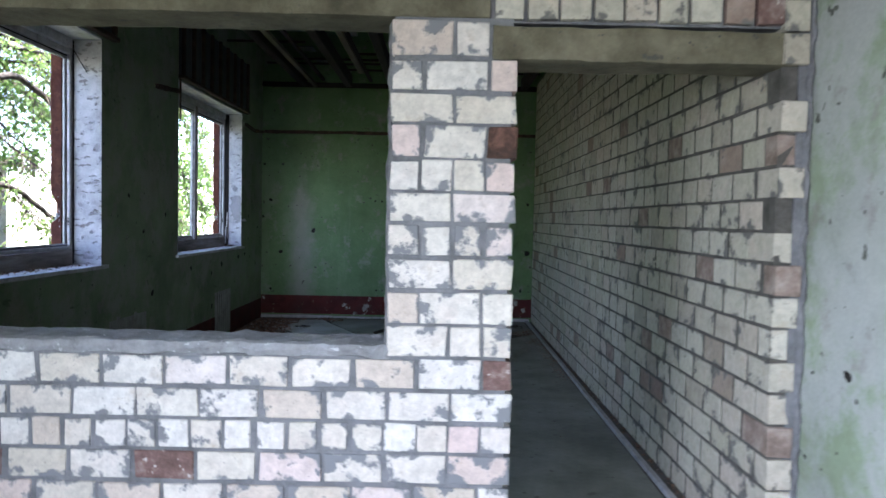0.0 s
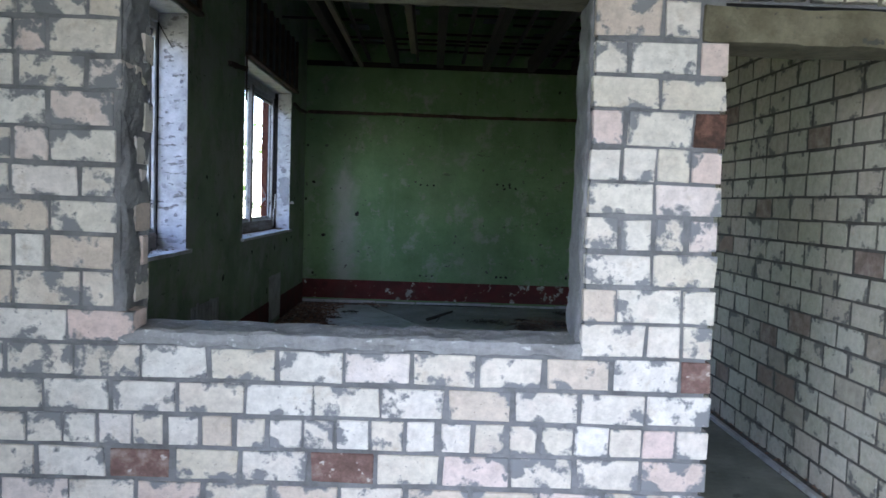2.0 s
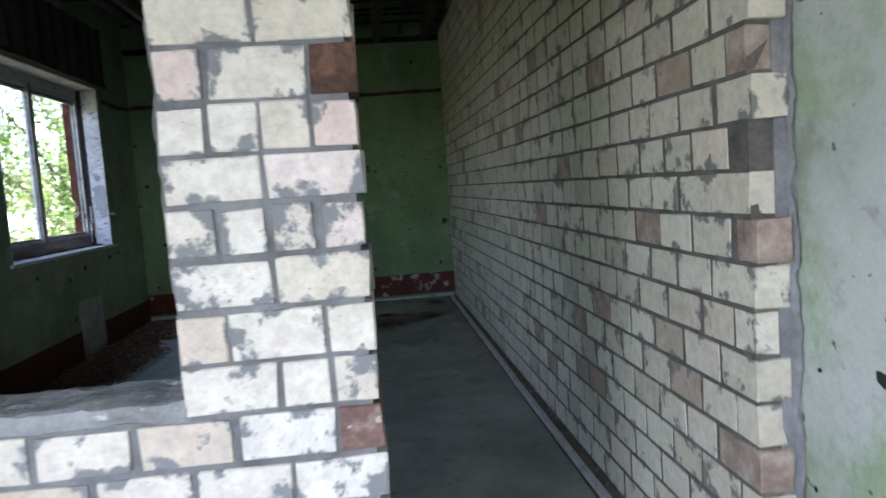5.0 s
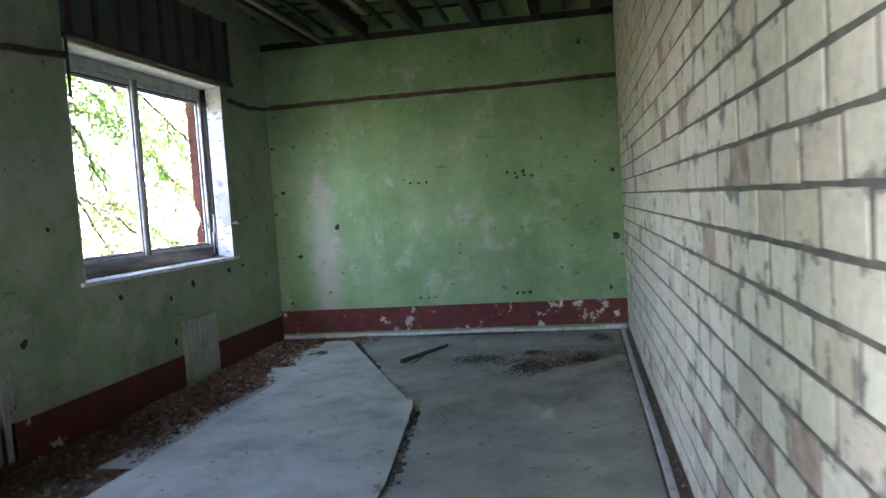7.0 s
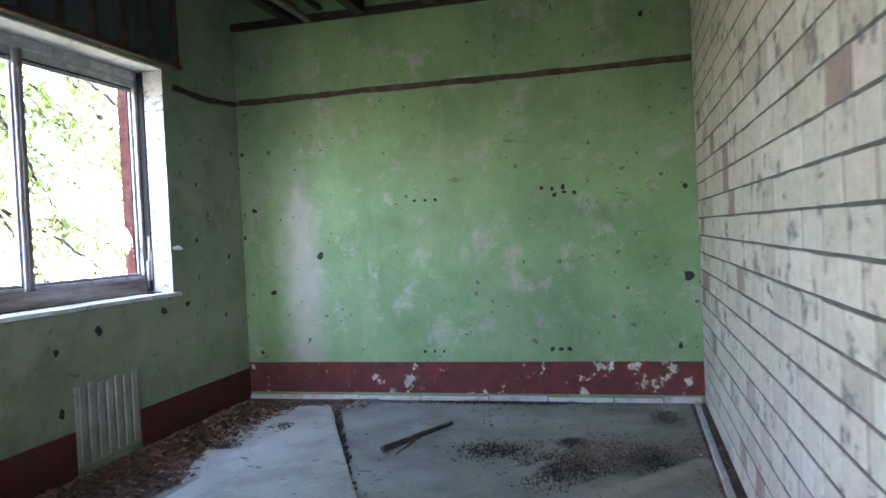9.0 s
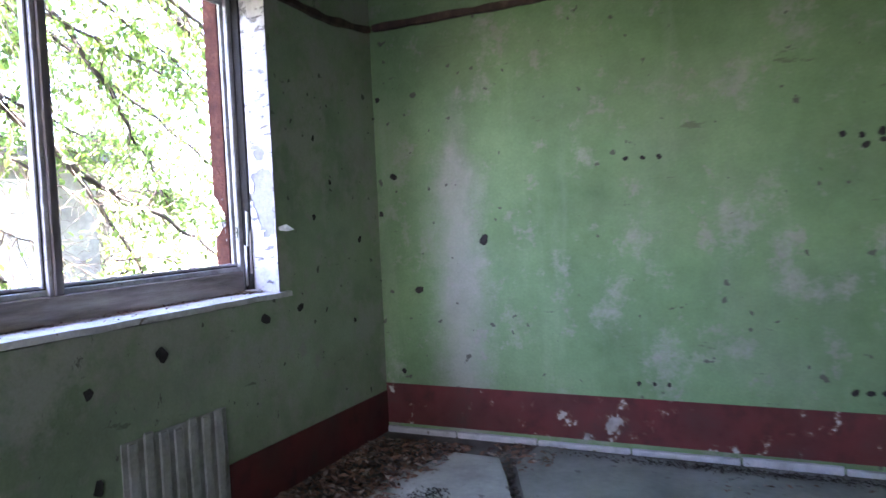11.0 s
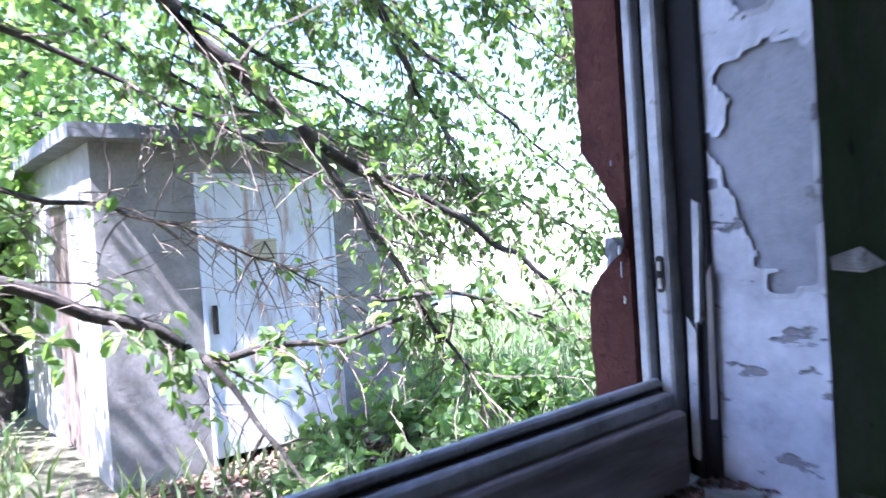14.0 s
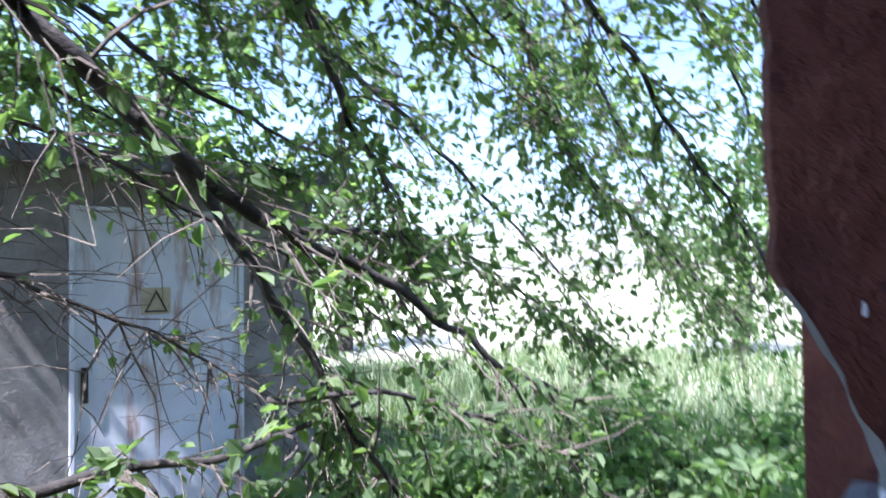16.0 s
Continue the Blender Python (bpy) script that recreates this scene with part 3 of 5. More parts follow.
def course(x_right, x_left, k, pattern, material, thick=0.25):
    """One course laid from the right-hand end; S is a stretcher, H a header. The last brick is cut to fit."""
    z0, z1 = COURSES[k], COURSES[k + 1]
    x = x_right
    i = 0
    while x - x_left > 0.03:
        step = {"S": 0.252, "H": 0.127}[pattern[i % len(pattern)] if i < len(pattern) else pattern[-1]]
        i += 1
        step += rng.uniform(-0.004, 0.006)
        if x - step - x_left < 0.05:
            step = x - x_left
        gap = rng.choice((0.006, 0.009, 0.012, 0.02))
        l = max(0.04, step - gap)
        h = z1 - z0 - rng.uniform(0.010, 0.018)
        mid = (x - step / 2, (z0 + z1) / 2)
        m = material
        if any(abs(mid[0] - a) < step / 2 and abs(mid[1] - c) < 0.06 for a, c in RED_AT):
            m = M_RED_BRICK
        if any(abs(mid[0] - a) < step / 2 and abs(mid[1] - c) < 0.06 for a, c in DARK_AT):
            m = M_SCORCHED
        deep = thick - 0.002 if step < 0.2 else 0.118
        lay(wall_front, l, deep, h, pose(x - step + gap / 2, FY + rng.uniform(-0.002, 0.003) + (0.003 if m is M_SCORCHED else 0), z0 + 0.006, 0, rng.uniform(-0.6, 0.6), 0), m)
        x -= step


# mortar cap on the breast wall
cap = part("mortar_cap", lump(-1.95, -0.19, FY - 0.004, BY + 0.01, 0.895, 0.957, 0.025, 0.014, 2.0, 9.0), M_MORTAR_PALE, wall_front, "lumpy grey mortar bed")
part("mortar_lining", lump(-0.232, -0.205, FY + 0.03, BY, 0.95, 2.245, 0.022, 0.011, 5.0, 11.0), M_MORTAR, wall_front, "grey mortar smeared on the reveal")
part("mortar_lining", lump(-1.975, -1.930, FY + 0.012, BY, 0.94, 2.245, 0.022, 0.019, 7.0, 10.0), M_MORTAR, wall_front, "grey mortar smeared on the reveal")
part("concrete_beam", lump(LX + 0.005, 0.165, FY - 0.004, BY + 0.02, 2.248, 2.515, 0.05, 0.006, 3.0), M_CONCRETE, wall_front, "rough grey concrete beam over the opening")
part("door_lintel", lump(0.175, 1.385, FY - 0.006, BY + 0.01, 2.09, 2.222, 0.035, 0.008, 4.0), M_CONCRETE, wall_front, "rough concrete lintel over the doorway")

# ---- ceiling joists and laths ----
bm = bmesh.new()
for jx in (-2.0, -1.36, -0.74, -0.1, 0.53, 1.14):
    bar(bm, jx - 0.05, jx + 0.05, BY, FARY - 0.01, CEIL + rng.uniform(-0.01, 0.02), CEIL + 0.16, 0.008)
for jx in (-1.72, -1.05, -0.42, 0.2, 0.83):
    bar(bm, jx - 0.022, jx + 0.022, BY + rng.uniform(0, 2), FARY - 0.02, CEIL + 0.07, CEIL + 0.11, 0.004)
tagged(part("ceiling_joists", bm, M_TIMBER), "bare ceiling joists left open, darkened in colour as shade", "joists", "", "structure")
bm = bmesh.new()
bar(bm, -1.86, -1.80, BY, FARY - 0.02, CEIL - 0.02, CEIL + 0.025, 0.005)
bar(bm, -1.12, -1.05, BY + 1.4, FARY - 0.9, CEIL + 0.01, CEIL + 0.04, 0.005)
tagged(part("ceiling_batten", bm, M_TIMBER_PALE), "pale timber battens under the joists", "batten", "", "structure")
bm = bmesh.new()
y = BY + 0.2
while y < FARY - 0.1:
    x = LX + rng.uniform(0, 0.4)
    while x < RX - 0.3:
        ln = rng.uniform(0.7, 2.0)
        if rng.random() < 0.8:
            z = CEIL + 0.165 + rng.uniform(0, 0.01)
            bar(bm, x, min(x + ln, RX), y - 0.02, y + 0.025, z, z + 0.022, 0.003)
        x += ln + 0.02
    y += rng.uniform(0.26, 0.42)
tagged(part("ceiling_laths", bm, M_LATH), "broken brown laths across the joists, darkened in colour as shade", "laths", "", "structure")
bm = bmesh.new()
for _ in range(16):
    x, y = rng.uniform(LX + 0.3, RX - 0.4), rng.uniform(5, FARY - 0.4)
    bar(bm, x, x + rng.uniform(0.15, 0.35), y, y + rng.uniform(0.15, 0.3), CEIL + 0.195, CEIL + 0.205, 0.002)
tagged(part("ceiling_boards", bm, M_BLUE_BOARD), "scraps of grey board above the laths", "boards", "", "structure")
bm = bmesh.new()
bar(bm, LX, RX, FARY - 0.035, FARY - 0.004, CEIL - 0.02, CEIL + 0.05, 0.006)
tagged(part("wall_plate", bm, M_TIMBER), "timber plate along the wall head, darkened in colour as shade", "timber", "", "structure")

# ---- skirting, ledge strip and marks on the walls ----
boxes("skirting_far", [(LX, RX, FARY - 0.006, FARY, 0.06, 0.325)], M_RED_BAND, "dark red painted skirting, flaked to white", "skirting")
boxes("skirting_left", [(LX, LX + 0.006, BY, 8.30, 0.0, 0.285), (LX, LX + 0.006, 8.92, FARY - 0.008, 0.0, 0.275)], M_RED_PLAIN, "dark red painted skirting along the window wall", "skirting")
boxes("skirting_right", [(GX - 0.006, GX, -3.1, FY - 0.01, 0.0, 0.295)], M_RED_BAND, "red painted skirting on the green wall", "skirting")
bm = bmesh.new()
x = LX + 0.01
while x < RX - 0.06:
    ln = rng.uniform(0.3, 0.6)
    bar(bm, x, min(x + ln, RX - 0.03), FARY - 0.03, FARY - 0.001, 0.0, 0.038 + rng.uniform(-0.012, 0.008), 0.004)
    x += ln + 0.012
tagged(part("baseboard", bm, M_STRIP), "broken pale strip at the foot of the wall", "baseboard", "", "structure")


def ledge(pts, label):
    bm = bmesh.new()
    path = smooth_path(pts, 14, 0.006, pts[0][1])
    along_x = abs(pts[-1][0] - pts[0][0]) > 0.5
    rings = []
    for p in path:
        h = 0.021 + 0.008 * noise.noise(p * 7)
        o = Vector((0, -0.028, 0)) if along_x else Vector((0.028, 0, 0))
        rings.append([bm.verts.new(q) for q in (p + Vector((0, 0, -h)), p + o + Vector((0, 0, -h * 0.8)), p + o + Vector((0, 0, h)), p + Vector((0, 0, h)))])
    for u, w in zip(rings, rings[1:]):
        for s in range(4):
            bm.faces.new([u[s], u[(s + 1) % 4], w[(s + 1) % 4], w[s]])
    bm.faces.new(rings[0])
    bm.faces.new(rings[-1])
    return tagged(part("ledge_strip", bm, M_BATTEN), label, "wooden strip", "strips at picture-rail height", "thing")


ledge([(LX + 0.03, FARY, 2.66), (-1.3, FARY, 2.668), (-0.2, FARY, 2.662), (RX - 0.005, FARY, 2.672)], "brown wooden strip along the green wall")
ledge([(LX, 9.50, 2.64), (LX, 9.95, 2.615), (LX, FARY - 0.03, 2.65)], "bent brown wooden strip beside the window")
ledge([(LX, 6.55, 2.60), (LX, 6.85, 2.62), (LX, 7.13, 2.65)], "broken stub of brown wooden strip")

for i, (hx, hz, hr) in enumerate([(-0.955, 1.70, 0.014), (-0.861, 1.696, 0.013), (-0.772, 1.696, 0.014), (0.124, 1.742, 0.018), (0.21, 1.728, 0.018), (0.297, 1.741, 0.02), (0.226, 1.681, 0.018), (0.304, 1.699, 0.016), (0.385, 1.69, 0.015),
                                  (-0.923, 0.415, 0.014), (-0.834, 0.414, 0.014), (-0.754, 0.414, 0.013), (0.159, 0.428, 0.018), (0.228, 0.428, 0.018), (0.296, 0.427, 0.018), (1.232, 1.693, 0.02), (1.239, 0.995, 0.045), (1.156, 0.445, 0.022),
                                  (-1.838, 1.264, 0.03), (-2.304, 0.951, 0.026), (-2.457, 1.689, 0.022), (-2.446, 0.412, 0.016), (-2.55, 2.2, 0.02), (-2.56, 1.45, 0.02), (0.95, 3.05, 0.02)]):
    bm = bmesh.new()
    ring = [bm.verts.new((hx + hr * (1 + 0.3 * math.sin(a * 2.3 + i)) * math.cos(a), FARY - 0.0025, hz + hr * (1 + 0.25 * math.cos(a * 1.7 + i * 2)) * math.sin(a))) for a in [k * math.pi / 5 for k in range(10)]]
    inner = [bm.verts.new((hx + (v.co.x - hx) * 0.8, FARY - 0.0045, hz + (v.co.z - hz) * 0.8)) for v in ring]
    for k in range(10):
        bm.faces.new([ring[k], ring[(k + 1) % 10], inner[(k + 1) % 10], inner[k]])
    bm.faces.new(inner)
    part("plug_hole", bm, M_HOLE, bpy.data.objects["wall_far"])
for i, (hy, hz, hr) in enumerate([(9.55, 0.955, 0.025), (9.249, 0.93, 0.03), (8.55, 0.88, 0.03), (8.18, 0.80, 0.025), (9.9, 1.65, 0.018), (9.75, 1.9, 0.015), (6.5, 0.75, 0.03), (6.1, 0.52, 0.03), (7.5, 0.9, 0.022), (9.72, 1.45, 0.018), (10.1, 0.8, 0.02), (8.2, 0.42, 0.03), (10.2, 1.3, 0.02), (6.3, 1.3, 0.02), (6.0, 1.6, 0.018), (6.8, 1.45, 0.018)]):
    bm = bmesh.new()
    ring = [bm.verts.new((LX + 0.0025, hy + hr * (1 + 0.35 * math.sin(a * 2.3 + i)) * math.cos(a), hz + hr * (1 + 0.3 * math.cos(a * 1.7 + i * 2)) * math.sin(a))) for a in [k * math.pi / 5 for k in range(10)]]
    bm.faces.new(ring)
    part("plug_hole", bm, M_HOLE, wall_left)
for i, (hy, hz, hr) in enumerate([(2.569, 0.93, 0.022), (2.809, 0.891, 0.008), (2.289, 1.66, 0.018), (2.84, 0.55, 0.01)]):
    bm = bmesh.new()
    ring = [bm.verts.new((GX - 0.0025, hy + hr * (1 + 0.3 * math.sin(a * 2.3 + i)) * math.cos(a), hz + hr * (1 + 0.3 * math.cos(a * 1.7 + i * 2)) * math.sin(a))) for a in [k * math.pi / 5 for k in range(10)]]
    bm.faces.new(ring)
    part("plug_hole", bm, M_HOLE, wall_right)

# pale ribs left on the wall where radiators hung
def radiator_ghost(y0, y1, top):
    bm = bmesh.new()
    box(bm, LX, LX + 0.006, y0, y1, 0.05, top)
    ghost = tagged(part("radiator_ghost", bm, M_GHOST), "pale ribbed plaster patch where a radiator hung", "wall patch", "patches of removed radiators", "thing")
    n = round((y1 - y0) / 0.085)
    for k in range(n):
        y = y0 + 0.02 + k * 0.083
        bm = bmesh.new()
        bar(bm, LX + 0.006, LX + 0.014, y + 0.006, y + 0.058, 0.06 + rng.uniform(0, 0.015), top - 0.005 + rng.uniform(-0.02, 0.03), 0.006)
        part("rib", bm, M_GHOST, ghost)


radiator_ghost(8.31, 8.915, 0.56)
radiator_ghost(5.66, 6.36, 0.60)

# boarded panel over a window
def window_panel(y0, y1):
    t = thing("window_panel", "dark blue-grey boarding with brown battens above the window", "panel", "boarding above the windows")
    bm = bmesh.new()
    bar(bm, LX + 0.001, LX + 0.02, y0, y1, HEAD + 0.05, CEIL + 0.1, 0.003)
    part("board", bm, M_BLUE_BOARD, t)
    n = 9
    for k in range(n):
        y = y0 + 0.02 + (y1 - y0 - 0.08) * k / (n - 1)
        bm = bmesh.new()
        bar(bm, LX + 0.02, LX + 0.05, y, y + 0.045, HEAD + 0.055, CEIL + 0.1, 0.004)
        part("batten", bm, M_BATTEN, t)
    bm = bmesh.new()
    bar(bm, LX + 0.001, LX + 0.06, y0 - 0.01, y1 + 0.01, HEAD + 0.015, HEAD + 0.05, 0.005)
    part("rail", bm, M_BATTEN, t)


window_panel(7.12, 9.56)
window_panel(3.25, 5.70)


# ---- windows ----
SCAR = [(-2.61, 1.705), (-2.648, 1.714), (-2.698, 1.686), (-2.735, 1.687), (-2.699, 1.642), (-2.707, 1.603), (-2.726, 1.581), (-2.722, 1.525), (-2.69, 1.461), (-2.666, 1.40), (-2.643, 1.386), (-2.667, 1.373), (-2.655, 1.353), (-2.59, 1.374), (-2.588, 1.505), (-2.592, 1.68)]
CHIP = [(-2.70, 1.80), (-2.66, 1.83), (-2.63, 1.80), (-2.64, 1.765), (-2.68, 1.77)]


def inside(x, z, outline):
    hit = False
    for (xa, za), (xb, zb) in zip(outline, outline[1:] + outline[:1]):
        if (za > z) != (zb > z) and x < xa + (xb - xa) * (z - za) / (zb - za):
            hit = not hit
    return hit


def whitewash_skin(y1, x0, x1, z0, z1, scars):
    """A thin brittle coat on a reveal, gone where it has scaled off; its torn rim curls a little."""
    bm = bmesh.new()
    nx, nz = round((x1 - x0) / 0.010), round((z1 - z0) / 0.012)
    grid = {}

    def vert(i, k):
        if (i, k) not in grid:
            x, z = x0 + (x1 - x0) * i / nx, z0 + (z1 - z0) * k / nz
            y = y1 - 0.0145 + 0.002 * noise.noise(Vector((x * 9, y1, z * 9))) + 0.001 * noise.noise(Vector((x * 40, y1, z * 40)))
            grid[(i, k)] = bm.verts.new((x, y, z))
        return grid[(i, k)]

    for i in range(nx):
        for k in range(nz):
            x, z = x0 + (x1 - x0) * (i + 0.5) / nx, z0 + (z1 - z0) * (k + 0.5) / nz
            w = noise.noise_vector(Vector((x * 22, y1, z * 22))) * 0.010
            gone = any(inside(x + w.x, z + w.z, o) for o in scars)
            gone = gone or noise.noise(Vector((x * 17, y1 * 3, z * 26))) > 0.56
            if not gone:
                bm.faces.new([vert(i, k), vert(i + 1, k), vert(i + 1, k + 1), vert(i, k + 1)])
    for _ in range(2):
        rim = [v for v in bm.verts if v.is_boundary and x0 + 0.004 < v.co.x < x1 - 0.004 and z0 + 0.004 < v.co.z < z1 - 0.004]
        bmesh.ops.smooth_vert(bm, verts=rim, factor=0.5, use_axis_x=True, use_axis_z=True)
    for v in rim:
        v.co.y -= 0.003
    back = bmesh.ops.extrude_face_region(bm, geom=list(bm.faces))
    for v in back["geom"]:
        if isinstance(v, bmesh.types.BMVert):
            v.co.y += 0.003
    return bm


def window_at(y0, y1, name, scar=(), gap=-2.745):
    t = thing(name, "unglazed two-light wooden window, flaking white paint over grey wood", "window", "", "structure")
    ym = (y0 + y1) / 2 - 0.018
    # plastered reveals
    part("reveal", lump(-2.868, LX + 0.003, y0 - 0.001, y0 + 0.012, SILL - 0.03, HEAD, 0.04, 0.004, y1 + y0), M_PEELING, t, "whitewashed plaster reveal")
    bare = part("reveal", lump(-2.868, LX + 0.002, y1 - 0.010, y1 + 0.001, SILL - 0.03, HEAD, 0.04, 0.0015, y1), M_PLASTER_GREY, t, "bare grey plaster reveal")
    part("whitewash_skin", whitewash_skin(y1, gap - 0.012, LX + 0.004, SILL - 0.002, HEAD - 0.014, scar), M_PEELING, bare, "flaking whitewash, lifted from the plaster")
    part("reveal", lump(-2.868, LX + 0.003, y0, y1, HEAD - 0.012, HEAD + 0.002, 0.05, 0.003, y1), M_WHITEWASH, t, "whitewashed plaster window head")
    # fixed frame
    fx0, fx1 = -2.83, -2.775
    for nm, r in (("frame_jamb", (-2.822, -2.797, y1 - 0.057, y1 - 0.014, SILL, HEAD - 0.016)), ("frame_jamb", (fx0, fx1, y0 + 0.016, y0 + 0.075, SILL, HEAD - 0.016)),
                  ("frame_head", (fx0, fx1, y0 + 0.075, y1 - 0.059, HEAD - 0.09, HEAD - 0.016)), ("frame_foot", (fx0, fx1, y0 + 0.075, y1 - 0.059, SILL, SILL + 0.115)),
                  ("mullion", (fx0, fx1 + 0.004, ym - 0.020, ym + 0.022, SILL + 0.115, HEAD - 0.09))):
        bm = bmesh.new()
        bar(bm, *r, 0.005)
        white = nm in ("frame_jamb", "frame_head")
        part(nm, bm, M_WHITE_PAINT if white else (M_GREY_WOOD_LEVEL if nm == "frame_foot" else M_GREY_WOOD), t, "flaking white paint" if white else "weathered bare grey wood")
    # two sashes, stiles stepped with black bars painted as groove shade
    for a, b in ((y0 + 0.075, ym - 0.020), (ym + 0.022, y1 - 0.059)):
        z0, z1 = SILL + 0.115, HEAD - 0.09
        for x0, x1, w, m, nm in ((-2.828, -2.798, 0.046, M_WHITE_PAINT, "sash"), (-2.828, -2.815, 0.056, M_GAP_SHADE, "groove"), (-2.832, -2.816, 0.082, M_WHITE_PAINT, "glazing_bead")):
            g = 0.0 if nm == "sash" else (0.046 if nm == "groove" else 0.056)
            bm = bmesh.new()
            if a < ym:
                bar(bm, x0, x1, a + g, a + w, z0 + g * 0.55, z1 - g, 0.004)
            if a < ym:
                bar(bm, x0, x1 + 0.014, b - w * 0.45, b - g * 0.45, z0 + g * 0.55, z1 - g, 0.003)
            lo = a + w if a < ym else a + 0.002
            hi = b - w * 0.45 if a < ym else b
            bar(bm, x0, x1, lo, hi, z0 + g * 0.55, z0 + w * 0.55, 0.004)
            bar(bm, x0, x1, lo, hi, z1 - w, z1 - g, 0.004)
            part(nm, bm, m, t, "flaking white paint" if m is M_WHITE_PAINT else "black bar painted as the shade of a groove")
    # stepped profile of the bare jamb: stop, groove, rebate, then the open gap to the plaster; black bars paint their
    # shade
    for nm, m, r, label in (("frame_stop", M_WHITE_PAINT, (-2.850, -2.833, y1 - 0.066, y1 - 0.014, SILL + 0.02, HEAD - 0.05), "flaking white paint"),
                            ("groove", M_GAP_SHADE, (-2.833, -2.822, y1 - 0.045, y1 - 0.014, SILL + 0.02, HEAD - 0.05), "black bar painted as the shade of a groove"),
                            ("groove", M_GAP_SHADE, (-2.856, -2.850, y1 - 0.055, y1 - 0.014, SILL + 0.02, HEAD - 0.05), "black bar painted as the shade of a groove"),
                            ("packing", M_GAP_SHADE, (-2.797, gap, y1 - 0.026, y1 - 0.012, SILL + 0.003, HEAD - 0.02), "black strip painted as the shade of an open gap"),
                            ("outer_rail", M_GREY_WOOD_LEVEL, (-2.850, -2.835, y0 + 0.10, y1 - 0.067, SILL + 0.01, SILL + 0.118), "weathered bare grey wood")):
        bm = bmesh.new()
        bar(bm, *r, 0.003)
        part(nm, bm, m, t, label)
    bm = bmesh.new()
    ring = [bm.verts.new((-2.8095 + 0.0075 * math.copysign(abs(math.cos(a)) ** 0.6, math.cos(a)), y1 - 0.0565, 1.385 + 0.029 * math.copysign(abs(math.sin(a)) ** 0.6, math.sin(a)))) for a in [k * math.pi / 8 for k in range(16)]]
    face = bm.faces.new(ring)
    for v in bmesh.ops.extrude_face_region(bm, geom=[face])["geom"]:
        if isinstance(v, bmesh.types.BMVert):
            v.co.y -= 0.0035
    plate = part("latch_plate", bm, M_IRON, t, "small dark rusted latch plate")
    for z0, z1, m, label in ((1.390, 1.405, M_STEEL, "worn bright plate edge"), (1.362, 1.379, M_STEEL, "worn bright plate edge"), (1.380, 1.389, M_GAP_SHADE, "latch hole")):
        bm = bmesh.new()
        bar(bm, -2.8135, -2.8055, y1 - 0.0620, y1 - 0.0595, z0, z1, 0.001)
        part("latch_recess", bm, m, plate, label)
    # loose splinters of the old casing standing in the gap
    for x0, x1, za, zb, dy, m in ((-2.770, -2.758, 1.30, 1.487, -0.034, M_WHITE_PAINT), (-2.786, -2.772, 1.10, 1.31, -0.036, M_WHITE_PAINT), (-2.754, -2.744, 1.16, 1.39, -0.030, M_GREY_WOOD), (-2.778, -2.769, 1.062, 1.42, -0.031, M_GAP_SHADE)) if scar else ():
        bm = bmesh.new()
        box(bm, x0, x1, y1 + dy, y1 - 0.022, za, zb)
        for v in bm.verts:
            v.co += Vector((rng.uniform(-0.002, 0.002) + 0.006 * (v.co.z > (za + zb) / 2), rng.uniform(-0.003, 0.001), rng.uniform(-0.016, 0.012)))
        part("splinter", bm, m, t, "loose splinter of frame")
    bm = lump(-2.785, LX + 0.03, y0 - 0.05, y1 + 0.065, SILL - 0.03, SILL, 0.05, 0.003, y0)
    part("window_sill", bm, M_SILL, t, "dusty pale window board with chipped edge")
    return t


bm = bmesh.new()
fl = [bm.verts.new(p) for p in ((LX + 0.001, W2[1] + 0.01, 1.40), (LX + 0.03, W2[1] + 0.04, 1.412), (LX + 0.045, W2[1] + 0.085, 1.385), (LX + 0.03, W2[1] + 0.05, 1.378), (LX + 0.001, W2[1] + 0.015, 1.385))]
bm.faces.new(fl)
for v in bmesh.ops.extrude_face_region(bm, geom=list(bm.faces))["geom"]:
    if isinstance(v, bmesh.types.BMVert):
        v.co += Vector((0.001, -0.001, 0.004))
tagged(part("plaster_flake", bm, M_WHITEWASH), "pale flake of plaster curling off the wall edge", "plaster flake", "", "thing")
bm = bmesh.new()
tube(bm, smooth_path([(-2.79, W1[1] - 0.03, 2.68), (-2.70, W1[1] - 0.015, 2.52), (LX + 0.004, W1[1] + 0.012, 2.36), (LX + 0.01, W1[1] + 0.03, 2.33)], 5), 0.004, 0.003, 5)
tagged(part("loose_wire", bm, M_IRON), "dark wire hanging from the window frame", "wire", "", "thing")
bm = bmesh.new()
bar(bm, LX + 0.002, LX + 0.016, 7.135, 7.16, 2.36, 2.82, 0.003)
tagged(part("hanging_lath", bm, M_BATTEN), "dark lath hanging loose beside the window head", "lath", "", "thing")
window_at(*W2, "window_2", (SCAR, CHIP))
window_at(*W1, "window_1", (), -2.788)

